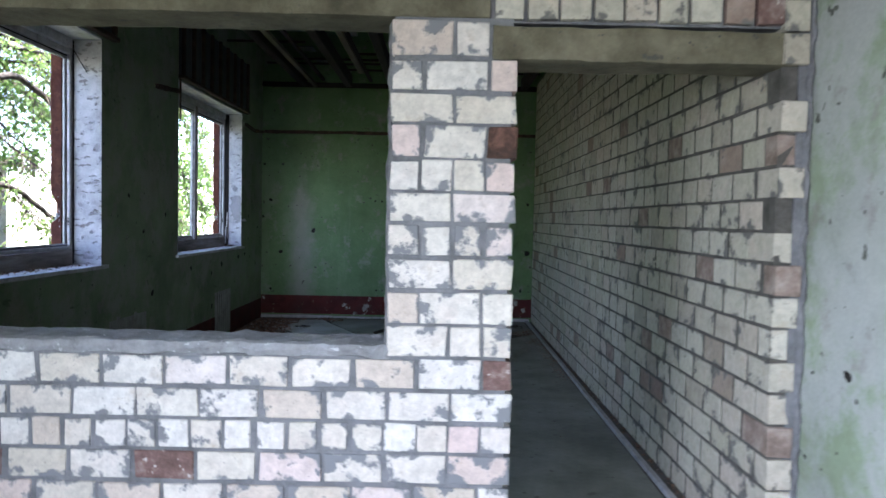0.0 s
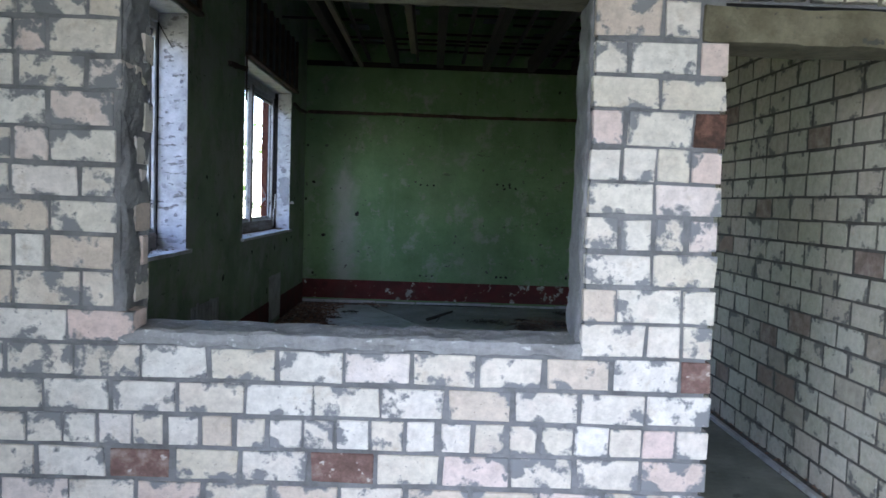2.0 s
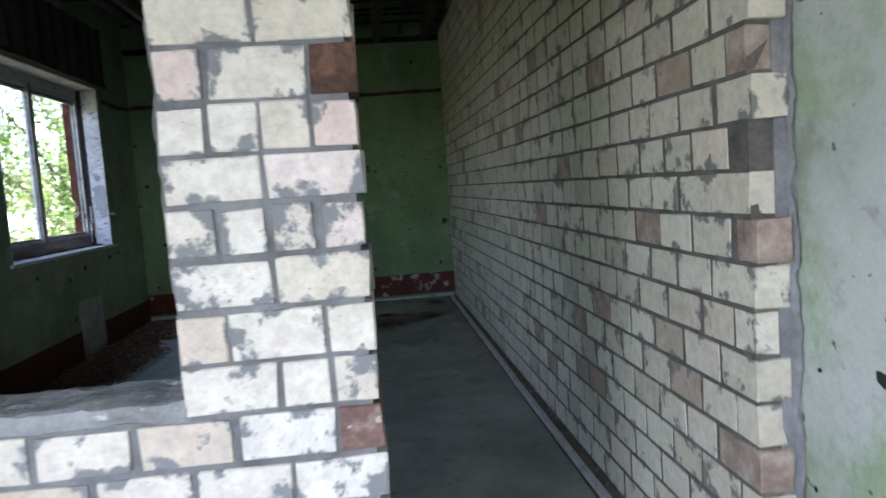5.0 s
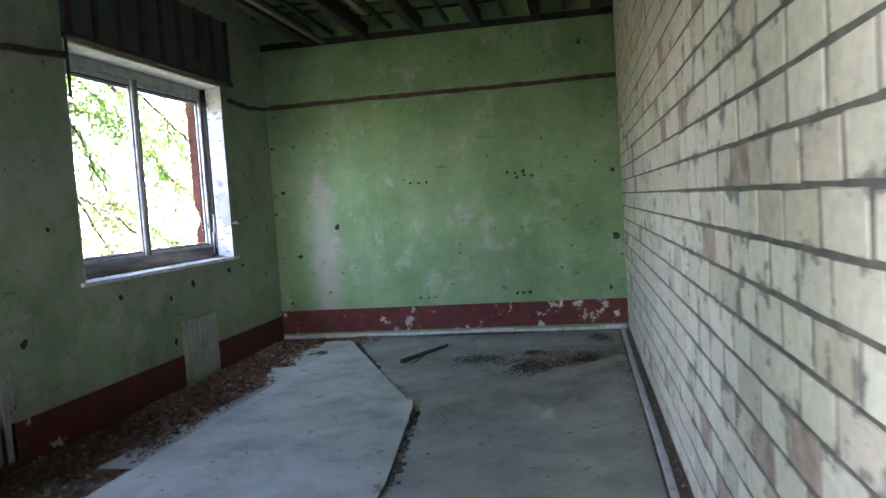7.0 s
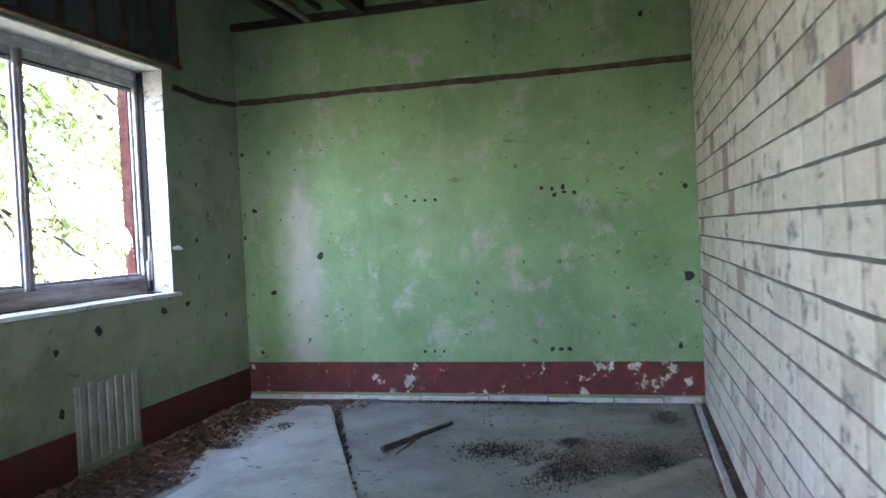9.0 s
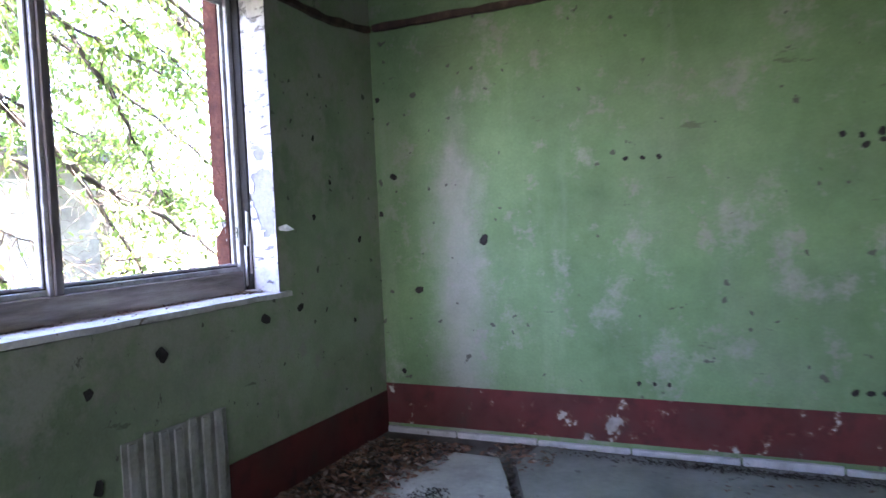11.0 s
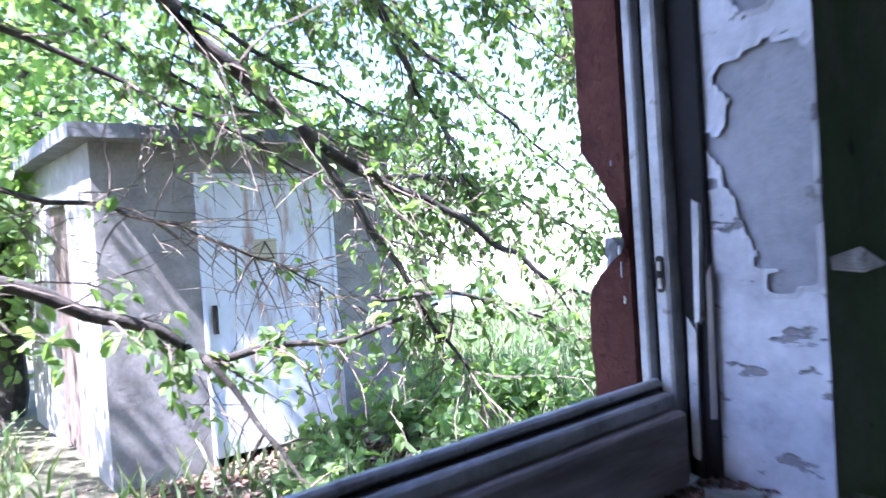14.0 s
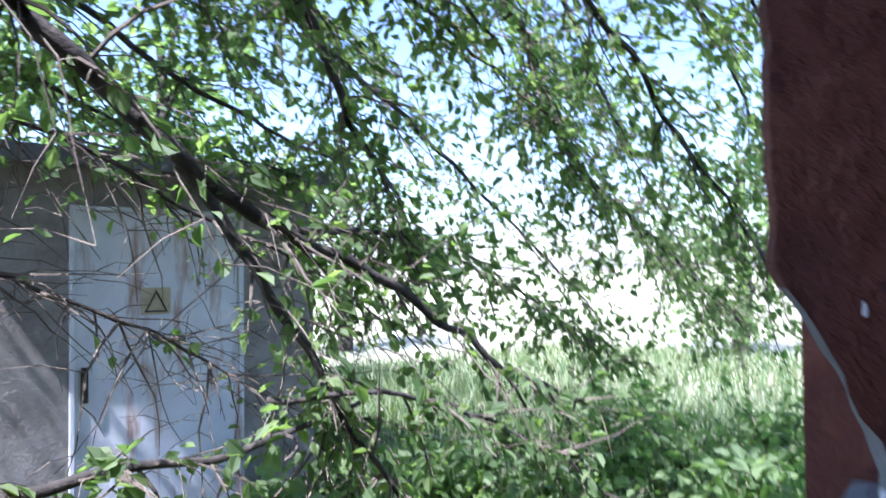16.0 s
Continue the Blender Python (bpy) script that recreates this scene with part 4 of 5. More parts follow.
# ---- floor sheets ----
def sheet(name, outline, material, label, ridges, step=0.09, thick=0.006, lift=0.004, seed=0.0):
    """A large thin board on the floor, cut to the outline, buckled along ridge lines given as (x0, y0, x1, y1, height, width)."""
    xs, ys = [p[0] for p in outline], [p[1] for p in outline]
    bm = bmesh.new()
    nx, ny = round((max(xs) - min(xs)) / step), round((max(ys) - min(ys)) / step)
    bmesh.ops.create_grid(bm, x_segments=nx, y_segments=ny, size=0.5)
    for v in bm.verts:
        v.co = Vector((min(xs) + (v.co.x + 0.5) * (max(xs) - min(xs)), min(ys) + (v.co.y + 0.5) * (max(ys) - min(ys)), 0))
    for (x0, y0), (x1, y1) in zip(outline, outline[1:] + outline[:1]):
        no = Vector((y1 - y0, x0 - x1, 0))
        bmesh.ops.bisect_plane(bm, geom=list(bm.verts) + list(bm.edges) + list(bm.faces), plane_co=(x0, y0, 0), plane_no=no, clear_outer=True)
    for v in bm.verts:
        z = lift + 0.006 * (1 + noise.noise(v.co * 1.7 + Vector((seed, 0, 0)))) + 0.003 * noise.noise(v.co * 6)
        for x0, y0, x1, y1, h, w in ridges:
            a, d = Vector((x0, y0)), Vector((x1 - x0, y1 - y0))
            t = max(0.0, min(1.0, (v.co.xy - a).dot(d) / d.length_squared))
            q = (v.co.xy - a - d * t).length
            z += h * math.exp(-(q / w) ** 2)
        v.co.z = z
    top = list(bm.faces)
    ret = bmesh.ops.extrude_face_region(bm, geom=top)
    for v in ret["geom"]:
        if isinstance(v, bmesh.types.BMVert):
            v.co.z += thick
    return tagged(part(name, bm, material, smooth=False), label, "floor sheet", "sheets lying on the floor", "thing")


# outlines run counter-clockwise
sheet("fibreboard_sheet", [(-1.80, 3.2), (-0.10, 3.2), (-0.19, 6.1), (-0.36, 7.50), (-1.64, 10.05), (-1.72, 8.6)], M_SHEET_PALE, "pale dusty fibreboard sheet lifting at its corner", [(-0.36, 7.48, -0.62, 7.52, 0.045, 0.09), (-1.5, 6.0, -0.9, 7.9, 0.012, 0.2), (-1.3, 5.2, -0.3, 6.4, 0.012, 0.06), (-1.6, 8.2, -0.8, 7.7, 0.012, 0.05), (-0.95, 6.85, -0.26, 7.30, 0.024, 0.05)], step=0.05, lift=0.026, seed=1.0)
sheet("fibreboard_scrap", [(-1.80, 8.2), (-1.45, 8.7), (-1.45, 9.7), (-1.66, 10.10), (-1.97, 10.12), (-2.12, 9.55), (-2.0, 8.68)], M_SHEET_PALE, "torn pale scrap of fibreboard under the sheet", [(-2.0, 8.8, -1.6, 8.9, 0.014, 0.05), (-1.95, 9.6, -1.7, 9.9, 0.012, 0.06)], step=0.05, lift=0.008, seed=6.0)
sheet("fibreboard_scrap", [(-2.02, 6.3), (-1.72, 6.3), (-1.66, 8.3), (-1.78, 8.35)], M_SHEET, "dusty strip of fibreboard along the leaf litter", [], step=0.06, lift=0.014, seed=7.0)
sheet("fibreboard_sheet", [(-0.375, 3.2), (1.19, 3.2), (1.20, 9.27), (-0.375, 7.495)], M_SHEET, "grey dusty fibreboard sheet with a long buckle", [(-0.2, 7.3, 1.15, 8.87, 0.05, 0.042), (0.62, 7.3, 1.07, 8.3, 0.038, 0.04), (0.3, 7.9, 0.6, 7.3, 0.02, 0.06), (-0.1, 5.0, 0.7, 5.6, 0.015, 0.08), (-0.12, 6.2, 0.5, 6.6, 0.012, 0.05)], step=0.03, lift=0.009, seed=2.0)
sheet("fibreboard_sheet", [(-0.37, 7.43), (1.2, 9.15), (1.2, 10.38), (-1.52, 10.38), (-1.54, 10.05)], M_SHEET, "stained grey fibreboard by the end wall", [(0.3, 9.4, 0.9, 9.6, 0.012, 0.2), (-0.1, 8.2, 0.3, 8.9, 0.015, 0.05), (0.2, 8.6, -0.3, 9.2, 0.01, 0.05)], step=0.06, lift=0.001, seed=3.0)
sheet("fibreboard_sheet", [(-2.5, -3.1), (1.4, -3.1), (1.4, 2.8), (-2.5, 2.8)], M_SHEET, "grey dusty floor covering of the front room", [(0.2, 2.0, 1.2, 2.5, 0.008, 0.15)], step=0.2, seed=4.0)
sheet("fibreboard_sheet", [(0.30, 2.82), (1.22, 2.82), (1.20, 3.18), (0.30, 3.18)], M_SHEET, "grey dusty strip of floor covering in the doorway", [], step=0.12, seed=5.0)

# pale strip lying along the brick wall
bm = bmesh.new()
path = smooth_path([(1.235, 3.15, 0.02), (1.232, 5.3, 0.022), (1.236, 7.4, 0.03), (1.24, 9.0, 0.026), (1.25, 10.36, 0.025)], 12, 0.004, 3)
rings = []
for p in path:
    rings.append([bm.verts.new(p + Vector(o)) for o in ((-0.020, 0, -0.012), (0.020, 0, -0.012), (0.017, 0, 0.010), (-0.016, 0, 0.012))])
for u, w in zip(rings, rings[1:]):
    for s in range(4):
        bm.faces.new([u[s], u[(s + 1) % 4], w[(s + 1) % 4], w[s]])
bm.faces.new(rings[0])
bm.faces.new(rings[-1])
tagged(part("floor_strip", bm, M_STRIP), "pale wooden strip lying along the brick wall", "wooden strip", "", "thing")

# stick on the floor
bm = bmesh.new()
tube(bm, smooth_path([(-0.80, 8.93, 0.04), (-0.66, 9.15, 0.055), (-0.58, 9.36, 0.05), (-0.48, 9.52, 0.06)], 5, 0.008, 9), 0.022, 0.014, 7)
tube(bm, [(-0.62, 9.25, 0.05), (-0.66, 9.05, 0.035), (-0.69, 8.86, 0.03)], 0.009, 0.004, 5)
tagged(part("stick", bm, M_BARK), "dark broken branch lying on the floor boards", "stick", "", "thing")


def scatter(name, spots, material, label, category, size, seed, flat=0.5, even=True):
    """Crumbs and dead leaves, heaped over the spots given as (x0, x1, y0, y1, height, count)."""
    r = random.Random(seed)
    verts, faces = [], []
    for x0, x1, y0, y1, hgt, count in spots:
        for _ in range(count):
            u, w = (r.random(), r.random()) if even else (0.5 + r.gauss(0, 0.19), 0.5 + r.gauss(0, 0.19))
            edge = max(0.0, min(u, 1 - u, w, 1 - w) * 4)
            c = Vector((x0 + (x1 - x0) * u, y0 + (y1 - y0) * w, 0.006 + hgt * r.random() * min(1, edge)))
            s = size * r.uniform(0.4, 1.3)
            e = Euler((r.uniform(-flat, flat), r.uniform(-flat, flat), r.uniform(0, 6.3))).to_matrix()
            k = len(verts)
            curl = r.uniform(0.1, 0.5) * s
            for p in ((-s, 0, 0), (-0.2 * s, -0.45 * s, curl), (s, 0, 0.2 * curl), (-0.1 * s, 0.5 * s, curl), (0, 0, -0.1 * s)):
                verts.append(c + e @ Vector(p))
            faces += [(k, k + 1, k + 4), (k + 1, k + 2, k + 4), (k + 2, k + 3, k + 4), (k + 3, k, k + 4)]
    me = bpy.data.meshes.new(name)
    me.from_pydata([tuple(v) for v in verts], [], faces)
    me.materials.append(material)
    return tagged(new(name, me), label, category, "", "stuff")


scatter("leaf_litter", [(-2.56, -1.75, 3.3, 6.5, 0.03, 2600), (-2.56, -1.72, 6.2, 8.6, 0.045, 4200), (-2.56, -1.9, 8.4, 10.3, 0.035, 2400), (-1.8, -1.35, 9.95, 10.4, 0.01, 200), (-2.3, -1.85, 8.5, 9.2, 0.02, 300)], M_LITTER, "brown dead leaves and crumbs along the window wall", "litter", 0.026, 11)
scatter("leaf_litter", [(0.1, 1.1, 8.5, 9.3, 0.008, 750), (0.35, 0.75, 8.8, 9.2, 0.014, 320), (0.5, 1.2, 9.1, 9.5, 0.006, 260), (0.95, 1.2, 8.4, 9.4, 0.012, 260), (0.45, 0.8, 9.25, 9.55, 0.012, 130), (1.08, 1.31, 6.5, 9.6, 0.012, 800), (-0.5, 0.7, 9.5, 10.2, 0.004, 120), (-0.25, -0.05, 5.0, 7.4, 0.006, 110), (-1.5, -0.3, 7.4, 9.9, 0.003, 60), (1.26, 1.31, 3.2, 6.5, 0.006, 200), (-1.5, 1.1, 3.5, 8, 0.002, 120)], M_LITTER, "scattered dead leaves and dirt on the boards", "litter", 0.013, 12).location.z = 0.012
scatter("floor_dirt", [(-0.4, 0.2, 8.75, 9.3, 0.003, 900), (0.0, 0.8, 8.3, 9.1, 0.004, 2200), (0.25, 0.5, 9.1, 9.4, 0.006, 500), (0.6, 1.1, 8.6, 9.3, 0.006, 1300), (0.85, 1.15, 9.5, 10.2, 0.005, 500), (-1.6, 0.9, 10.22, 10.36, 0.006, 1100), (-2.1, -1.8, 8.8, 9.1, 0.012, 300), (-1.95, -1.6, 9.3, 9.6, 0.014, 260)], M_BARK, "black crumbled dirt trodden over the boards", "dirt", 0.010, 17, 0.5, False).location.z = 0.012
bm = bmesh.new()
for (x0, y0), (x1, y1) in (((-0.42, 7.55), (-1.56, 9.98)), ((-0.15, 6.1), (-0.34, 7.45))):
    n = 60
    for k in range(n):
        x, y = x0 + (x1 - x0) * k / n + rng.uniform(-0.02, 0.03), y0 + (y1 - y0) * k / n
        s = rng.uniform(0.005, 0.018)
        bar(bm, x - s, x + s, y - s, y + s, 0.01, 0.024 + rng.uniform(0, 0.008), 0.004)
tagged(part("crumbs", bm, M_BARK), "dark crumbs fallen into the seam between sheets", "dirt", "", "stuff")
scatter("sill_litter", [(-2.775, -2.725, 7.2, 9.36, 0.008, 230), (-2.74, -2.6, 7.2, 9.3, 0.003, 40)], M_LITTER, "brown dead leaves on the window board", "litter", 0.009, 13).location.z = SILL - 0.004
scatter("sill_litter", [(-2.76, -2.62, 3.4, 5.4, 0.006, 200)], M_LITTER, "brown dead leaves on the window board", "litter", 0.014, 14).location.z = SILL - 0.004
scatter("corner_dirt", [(-2.77, -2.66, 9.22, 9.37, 0.014, 150)], M_LITTER, "brown crumbs and leaves in the corner of the window board", "litter", 0.010, 16).location.z = SILL - 0.004
bm = bmesh.new()
tube(bm, [(-2.72, 9.27, SILL + 0.013), (-2.655, 9.31, SILL + 0.013)], 0.010, 0.010, 8)
tagged(part("pipe_stub", bm, M_STEEL), "short grey stub of pipe on the window board", "pipe", "", "thing")

# ---- outdoors ----
GROUND = -0.12
bm = bmesh.new()
bmesh.ops.create_grid(bm, x_segments=60, y_segments=60, size=1)
for v in bm.verts:
    v.co = Vector((math.copysign(abs(v.co.x) ** 3 * 600, v.co.x) - 8, math.copysign(abs(v.co.y) ** 3 * 600, v.co.y) + 10, 0))
    near = (v.co.xy - Vector((-3, 5))).length
    v.co.z = GROUND - 0.2 * (v.co.x > -3.05 and -4 < v.co.y < 11.3) + (0.12 * noise.noise(v.co * 0.5) if near > 6 else 0)
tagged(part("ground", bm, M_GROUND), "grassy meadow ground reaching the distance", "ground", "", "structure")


def leaves(name, centres, dirs, size, material, parent, label, seed, width=0.42):
    """Many small folded leaves, one at each centre."""
    r = np.random.RandomState(seed)
    n = len(centres)
    c = np.asarray(centres, dtype=np.float64)
    d = np.asarray(dirs, dtype=np.float64) + r.normal(0, 0.55, (n, 3))
    d /= np.linalg.norm(d, axis=1)[:, None] + 1e-9
    up = np.array([0, 0, 1.0]) + r.normal(0, 0.7, (n, 3))
    side = np.cross(d, up)
    side /= np.linalg.norm(side, axis=1)[:, None] + 1e-9
    up = np.cross(side, d)
    s = (size * r.uniform(0.55, 1.3, n))[:, None]
    w = width
    pts = [c, c + (d * 0.3 + side * w + up * 0.12) * s, c + (d * 0.72 + side * w * 0.75 + up * 0.1) * s, c + d * s - up * 0.12 * s, c + (d * 0.72 - side * w * 0.75 + up * 0.1) * s, c + (d * 0.3 - side * w + up * 0.12) * s]
    verts = np.stack(pts, 1).reshape(-1, 3)
    base = np.arange(n)[:, None] * 6
    faces = np.concatenate([base + np.array([[0, 1, 2, 3]]), base + np.array([[0, 3, 4, 5]])], 1).reshape(-1, 4)
    me = bpy.data.meshes.new(name)
    me.from_pydata(verts.tolist(), [], faces.tolist())
    me.materials.append(material)
    ob = new(name, me)
    ob.parent = parent
    return tagged(ob, label, "", "", "stuff")


def bough(tree, pts, r0, r1, seed, twigs, reach, leaf_c, leaf_d, twig_bm, leafy=1.0, bark=True):
    """A limb with side twigs; gathers the leaf places along them."""
    r = random.Random(seed)
    path = smooth_path(pts, 8, 0.035, seed)
    bm = bmesh.new()
    tube(bm, path, r0, r1, 7)
    part("branch", bm, M_BARK, tree, "", True)
    for _ in range(twigs):
        k = r.randrange(len(path) // 6, len(path))
        p = path[k]
        along = (path[min(k + 1, len(path) - 1)] - path[max(k - 1, 0)]).normalized()
        d = (along * r.uniform(0.2, 1.0) + Vector((r.uniform(-1, 1), r.uniform(-1, 1), r.uniform(-0.9, 0.6)))).normalized()
        ln = reach * r.uniform(0.4, 1.2)
        q = [p]
        steps = 5
        for s in range(steps):
            d = (d + Vector((r.uniform(-0.3, 0.3), r.uniform(-0.3, 0.3), r.uniform(-0.32, 0.18)))).normalized()
            q.append(q[-1] + d * ln / steps)
        tube(twig_bm, q, r.uniform(0.003, 0.008), 0.0015, 4)
        if r.random() < leafy:
            for s in range(1, len(q)):
                for _ in range(r.randrange(1, 4)):
                    leaf_c.append(tuple(q[s - 1].lerp(q[s], r.random()) + Vector((r.uniform(-0.03, 0.03), r.uniform(-0.03, 0.03), r.uniform(-0.03, 0.03)))))
                    leaf_d.append(tuple((q[s] - q[s - 1]).normalized() * 0.7 + Vector((0, 0, -0.35))))
        for _ in range(2):
            s = r.randrange(1, len(q))
            d2 = Vector((r.uniform(-1, 1), r.uniform(-1, 1), r.uniform(-0.8, 0.4))).normalized()
            e = q[s] + d2 * ln * 0.4
            tube(twig_bm, [q[s], q[s].lerp(e, 0.5) + Vector((0, 0, 0.02)), e], 0.003, 0.001, 3)
            if r.random() < leafy:
                for _ in range(r.randrange(1, 5)):
                    leaf_c.append(tuple(q[s].lerp(e, r.uniform(0.2, 1.0))))
                    leaf_d.append(tuple(d2 * 0.6 + Vector((0, 0, -0.3))))


def window_tree():
    t = thing("tree", "leafy tree with low dark boughs hanging before the window", "tree", "", "", (-5.3, 6.4, GROUND))
    off = Vector((-5.3, 6.4, GROUND))

    def rel(pts):
        return [tuple(Vector(p) - off) for p in pts]

    bm = bmesh.new()
    tube(bm, smooth_path(rel([(-5.3, 6.4, GROUND - 0.05), (-5.25, 6.6, 1.2), (-5.3, 7.0, 2.6), (-5.6, 7.6, 4.0), (-5.9, 8.4, 5.6)]), 6, 0.04, 2), 0.19, 0.07, 10)
    part("trunk", bm, M_BARK, t, "dark rough trunk", True)
    c, d, tw = [], [], bmesh.new()
    bough(t, rel([(-5.28, 6.9, 2.5), (-4.85, 8.2, 2.95), (-4.7, 8.9, 2.65), (-4.7, 9.38, 2.26), (-4.7, 9.81, 1.9), (-4.7, 10.18, 1.71), (-4.7, 10.69, 1.49), (-4.66, 11.2, 1.18), (-4.6, 11.6, 1.0)]), 0.045, 0.008, 21, 85, 0.55, c, d, tw, 0.5)
    bough(t, rel([(-4.7, 9.80, 1.88), (-4.68, 10.04, 1.57), (-4.66, 10.28, 1.2), (-4.6, 10.45, 0.94), (-4.55, 10.6, 0.6)]), 0.02, 0.005, 22, 36, 0.45, c, d, tw, 0.35)
    bough(t, rel([(-5.25, 6.7, 1.5), (-4.85, 7.9, 1.75), (-4.7, 8.45, 1.52), (-4.7, 8.84, 1.36), (-4.7, 9.18, 1.2), (-4.7, 9.35, 1.07), (-4.7, 9.6, 1.07), (-4.7, 9.98, 1.06), (-4.65, 10.4, 1.15)]), 0.036, 0.008, 23, 44, 0.4, c, d, tw, 0.5)
    bough(t, rel([(-4.7, 9.35, 1.07), (-4.6, 9.55, 0.75), (-4.5, 9.7, 0.45)]), 0.014, 0.004, 24, 8, 0.25, c, d, tw, 0.2)
    bough(t, rel([(-4.6, 10.0, 1.22), (-4.5, 10.53, 1.17), (-4.5, 11.17, 0.9), (-4.45, 11.64, 0.6)]), 0.010, 0.004, 25, 20, 0.4, c, d, tw, 0.6)
    bough(t, rel([(-5.5, 7.4, 3.6), (-5.3, 9.6, 3.5), (-5.0, 10.41, 2.6), (-5.0, 10.65, 2.2), (-5.0, 10.8, 1.98), (-4.95, 11.0, 1.6)]), 0.03, 0.006, 26, 50, 0.55, c, d, tw, 0.8)
    bough(t, rel([(-5.6, 7.6, 4.0), (-5.4, 10.4, 4.0), (-5.2, 11.91, 3.0), (-5.2, 12.21, 2.63), (-5.2, 12.55, 2.2), (-5.2, 13.46, 1.8), (-5.2, 14.2, 1.46), (-5.2, 15.0, 1.1)]), 0.04, 0.008, 27, 185, 0.8, c, d, tw, 0.95)
    bough(t, rel([(-5.9, 8.4, 5.4), (-5.6, 11.0, 4.6), (-5.5, 12.6, 3.6), (-5.6, 13.8, 2.6), (-5.6, 14.8, 1.7)]), 0.03, 0.006, 33, 90, 0.85, c, d, tw, 1.0)
    bough(t, rel([(-5.6, 7.6, 4.0), (-6.2, 10.5, 3.4), (-6.3, 12.0, 2.7), (-6.3, 13.2, 2.0), (-6.2, 14.2, 1.3)]), 0.03, 0.006, 34, 70, 0.8, c, d, tw, 1.0)
    bough(t, rel([(-4.7, 10.18, 1.71), (-5.1, 10.9, 1.75), (-5.3, 11.7, 1.6), (-5.4, 12.6, 1.3), (-5.4, 13.4, 0.9)]), 0.014, 0.004, 35, 75, 0.6, c, d, tw, 1.0)
    bough(t, rel([(-5.25, 6.7, 1.6), (-5.5, 8.2, 1.8), (-5.6, 9.2, 1.7), (-5.6, 10.0, 1.4), (-5.5, 10.7, 1.0)]), 0.018, 0.004, 36, 70, 0.6, c, d, tw, 0.08)
    bough(t, rel([(-5.3, 7.0, 2.6), (-5.5, 8.6, 2.5), (-5.4, 9.6, 2.1), (-5.4, 10.5, 1.7), (-5.3, 11.2, 1.3)]), 0.018, 0.004, 37, 70, 0.6, c, d, tw, 0.12)
    bough(t, rel([(-5.3, 7.0, 2.6), (-6.0, 8.6, 3.2), (-6.2, 9.8, 2.9), (-6.3, 10.8, 2.5), (-6.4, 11.6, 2.3)]), 0.03, 0.008, 28, 60, 0.6, c, d, tw, 0.5)
    bough(t, rel([(-5.5, 7.4, 3.6), (-5.9, 9.8, 4.1), (-5.9, 11.4, 3.9), (-5.9, 13.0, 3.3), (-5.8, 14.2, 2.7)]), 0.04, 0.008, 29, 100, 0.85, c, d, tw, 1.0)
    bough(t, rel([(-5.3, 7.0, 2.6), (-5.0, 8.3, 3.3), (-4.8, 9.6, 3.3), (-4.8, 10.6, 3.0), (-4.9, 11.5, 2.6)]), 0.03, 0.006, 30, 80, 0.6, c, d, tw, 1.0)
    bough(t, rel([(-5.3, 6.8, 2.2), (-5.0, 7.6, 2.1), (-4.85, 8.0, 1.85), (-4.8, 8.3, 1.55), (-4.75, 8.6, 1.2)]), 0.02, 0.005, 31, 30, 0.4, c, d, tw, 0.7)
    bough(t, rel([(-5.3, 7.0, 2.7), (-5.0, 8.6, 3.2), (-4.9, 9.8, 3.0), (-5.0, 11.0, 2.75), (-5.1, 12.2, 2.4)]), 0.025, 0.005, 38, 70, 0.6, c, d, tw, 1.0)
    bough(t, rel([(-5.5, 7.4, 3.6), (-4.7, 9.8, 3.8), (-4.4, 11.4, 3.4), (-4.4, 12.6, 2.9), (-4.5, 13.8, 2.3)]), 0.03, 0.006, 39, 110, 0.7, c, d, tw, 1.0)
    bough(t, rel([(-5.5, 7.4, 3.6), (-6.2, 9.4, 3.6), (-6.4, 10.8, 3.4), (-6.4, 12.2, 3.0)]), 0.03, 0.006, 40, 130, 0.7, c, d, tw, 1.0)
    # two unseen boughs, added above the view to dapple the shed front
    bough(t, rel([(-5.6, 7.6, 4.0), (-6.5, 8.6, 4.2), (-7.1, 9.8, 4.0), (-7.2, 11.2, 3.8)]), 0.03, 0.006, 41, 170, 0.85, c, d, tw, 1.0)
    bough(t, rel([(-5.9, 8.4, 5.4), (-6.4, 8.9, 4.9), (-6.9, 9.6, 4.6), (-7.0, 10.6, 4.4)]), 0.03, 0.006, 42, 130, 0.85, c, d, tw, 1.0)
    bough(t, rel([(-5.9, 8.4, 5.4), (-6.6, 10.0, 5.3), (-7.0, 12.0, 4.6), (-7.0, 13.6, 3.8)]), 0.045, 0.01, 32, 110, 0.95, c, d, tw, 1.0)
    bough(t, rel([(-5.9, 8.4, 5.4), (-6.1, 9.6, 4.3), (-6.3, 10.4, 3.4), (-6.4, 11.0, 2.8)]), 0.03, 0.006, 43, 90, 0.8, c, d, tw, 1.0)
    bough(t, rel([(-5.6, 7.6, 4.0), (-4.9, 10.2, 3.6), (-4.6, 11.6, 2.9), (-4.5, 12.6, 2.2), (-4.4, 13.4, 1.6)]), 0.03, 0.006, 44, 95, 0.75, c, d, tw, 1.0)
    bough(t, rel([(-5.5, 7.4, 3.6), (-4.5, 10.0, 3.9), (-4.2, 11.8, 3.3), (-4.1, 13.0, 2.6)]), 0.03, 0.006, 45, 55, 0.7, c, d, tw, 1.0)
    bough(t, rel([(-5.6, 7.6, 4.0), (-6.2, 9.0, 3.0), (-6.6, 10.2, 2.45), (-6.7, 11.2, 2.27), (-6.7, 12.0, 2.2)]), 0.018, 0.005, 46, 80, 0.4, c, d, tw, 1.0)
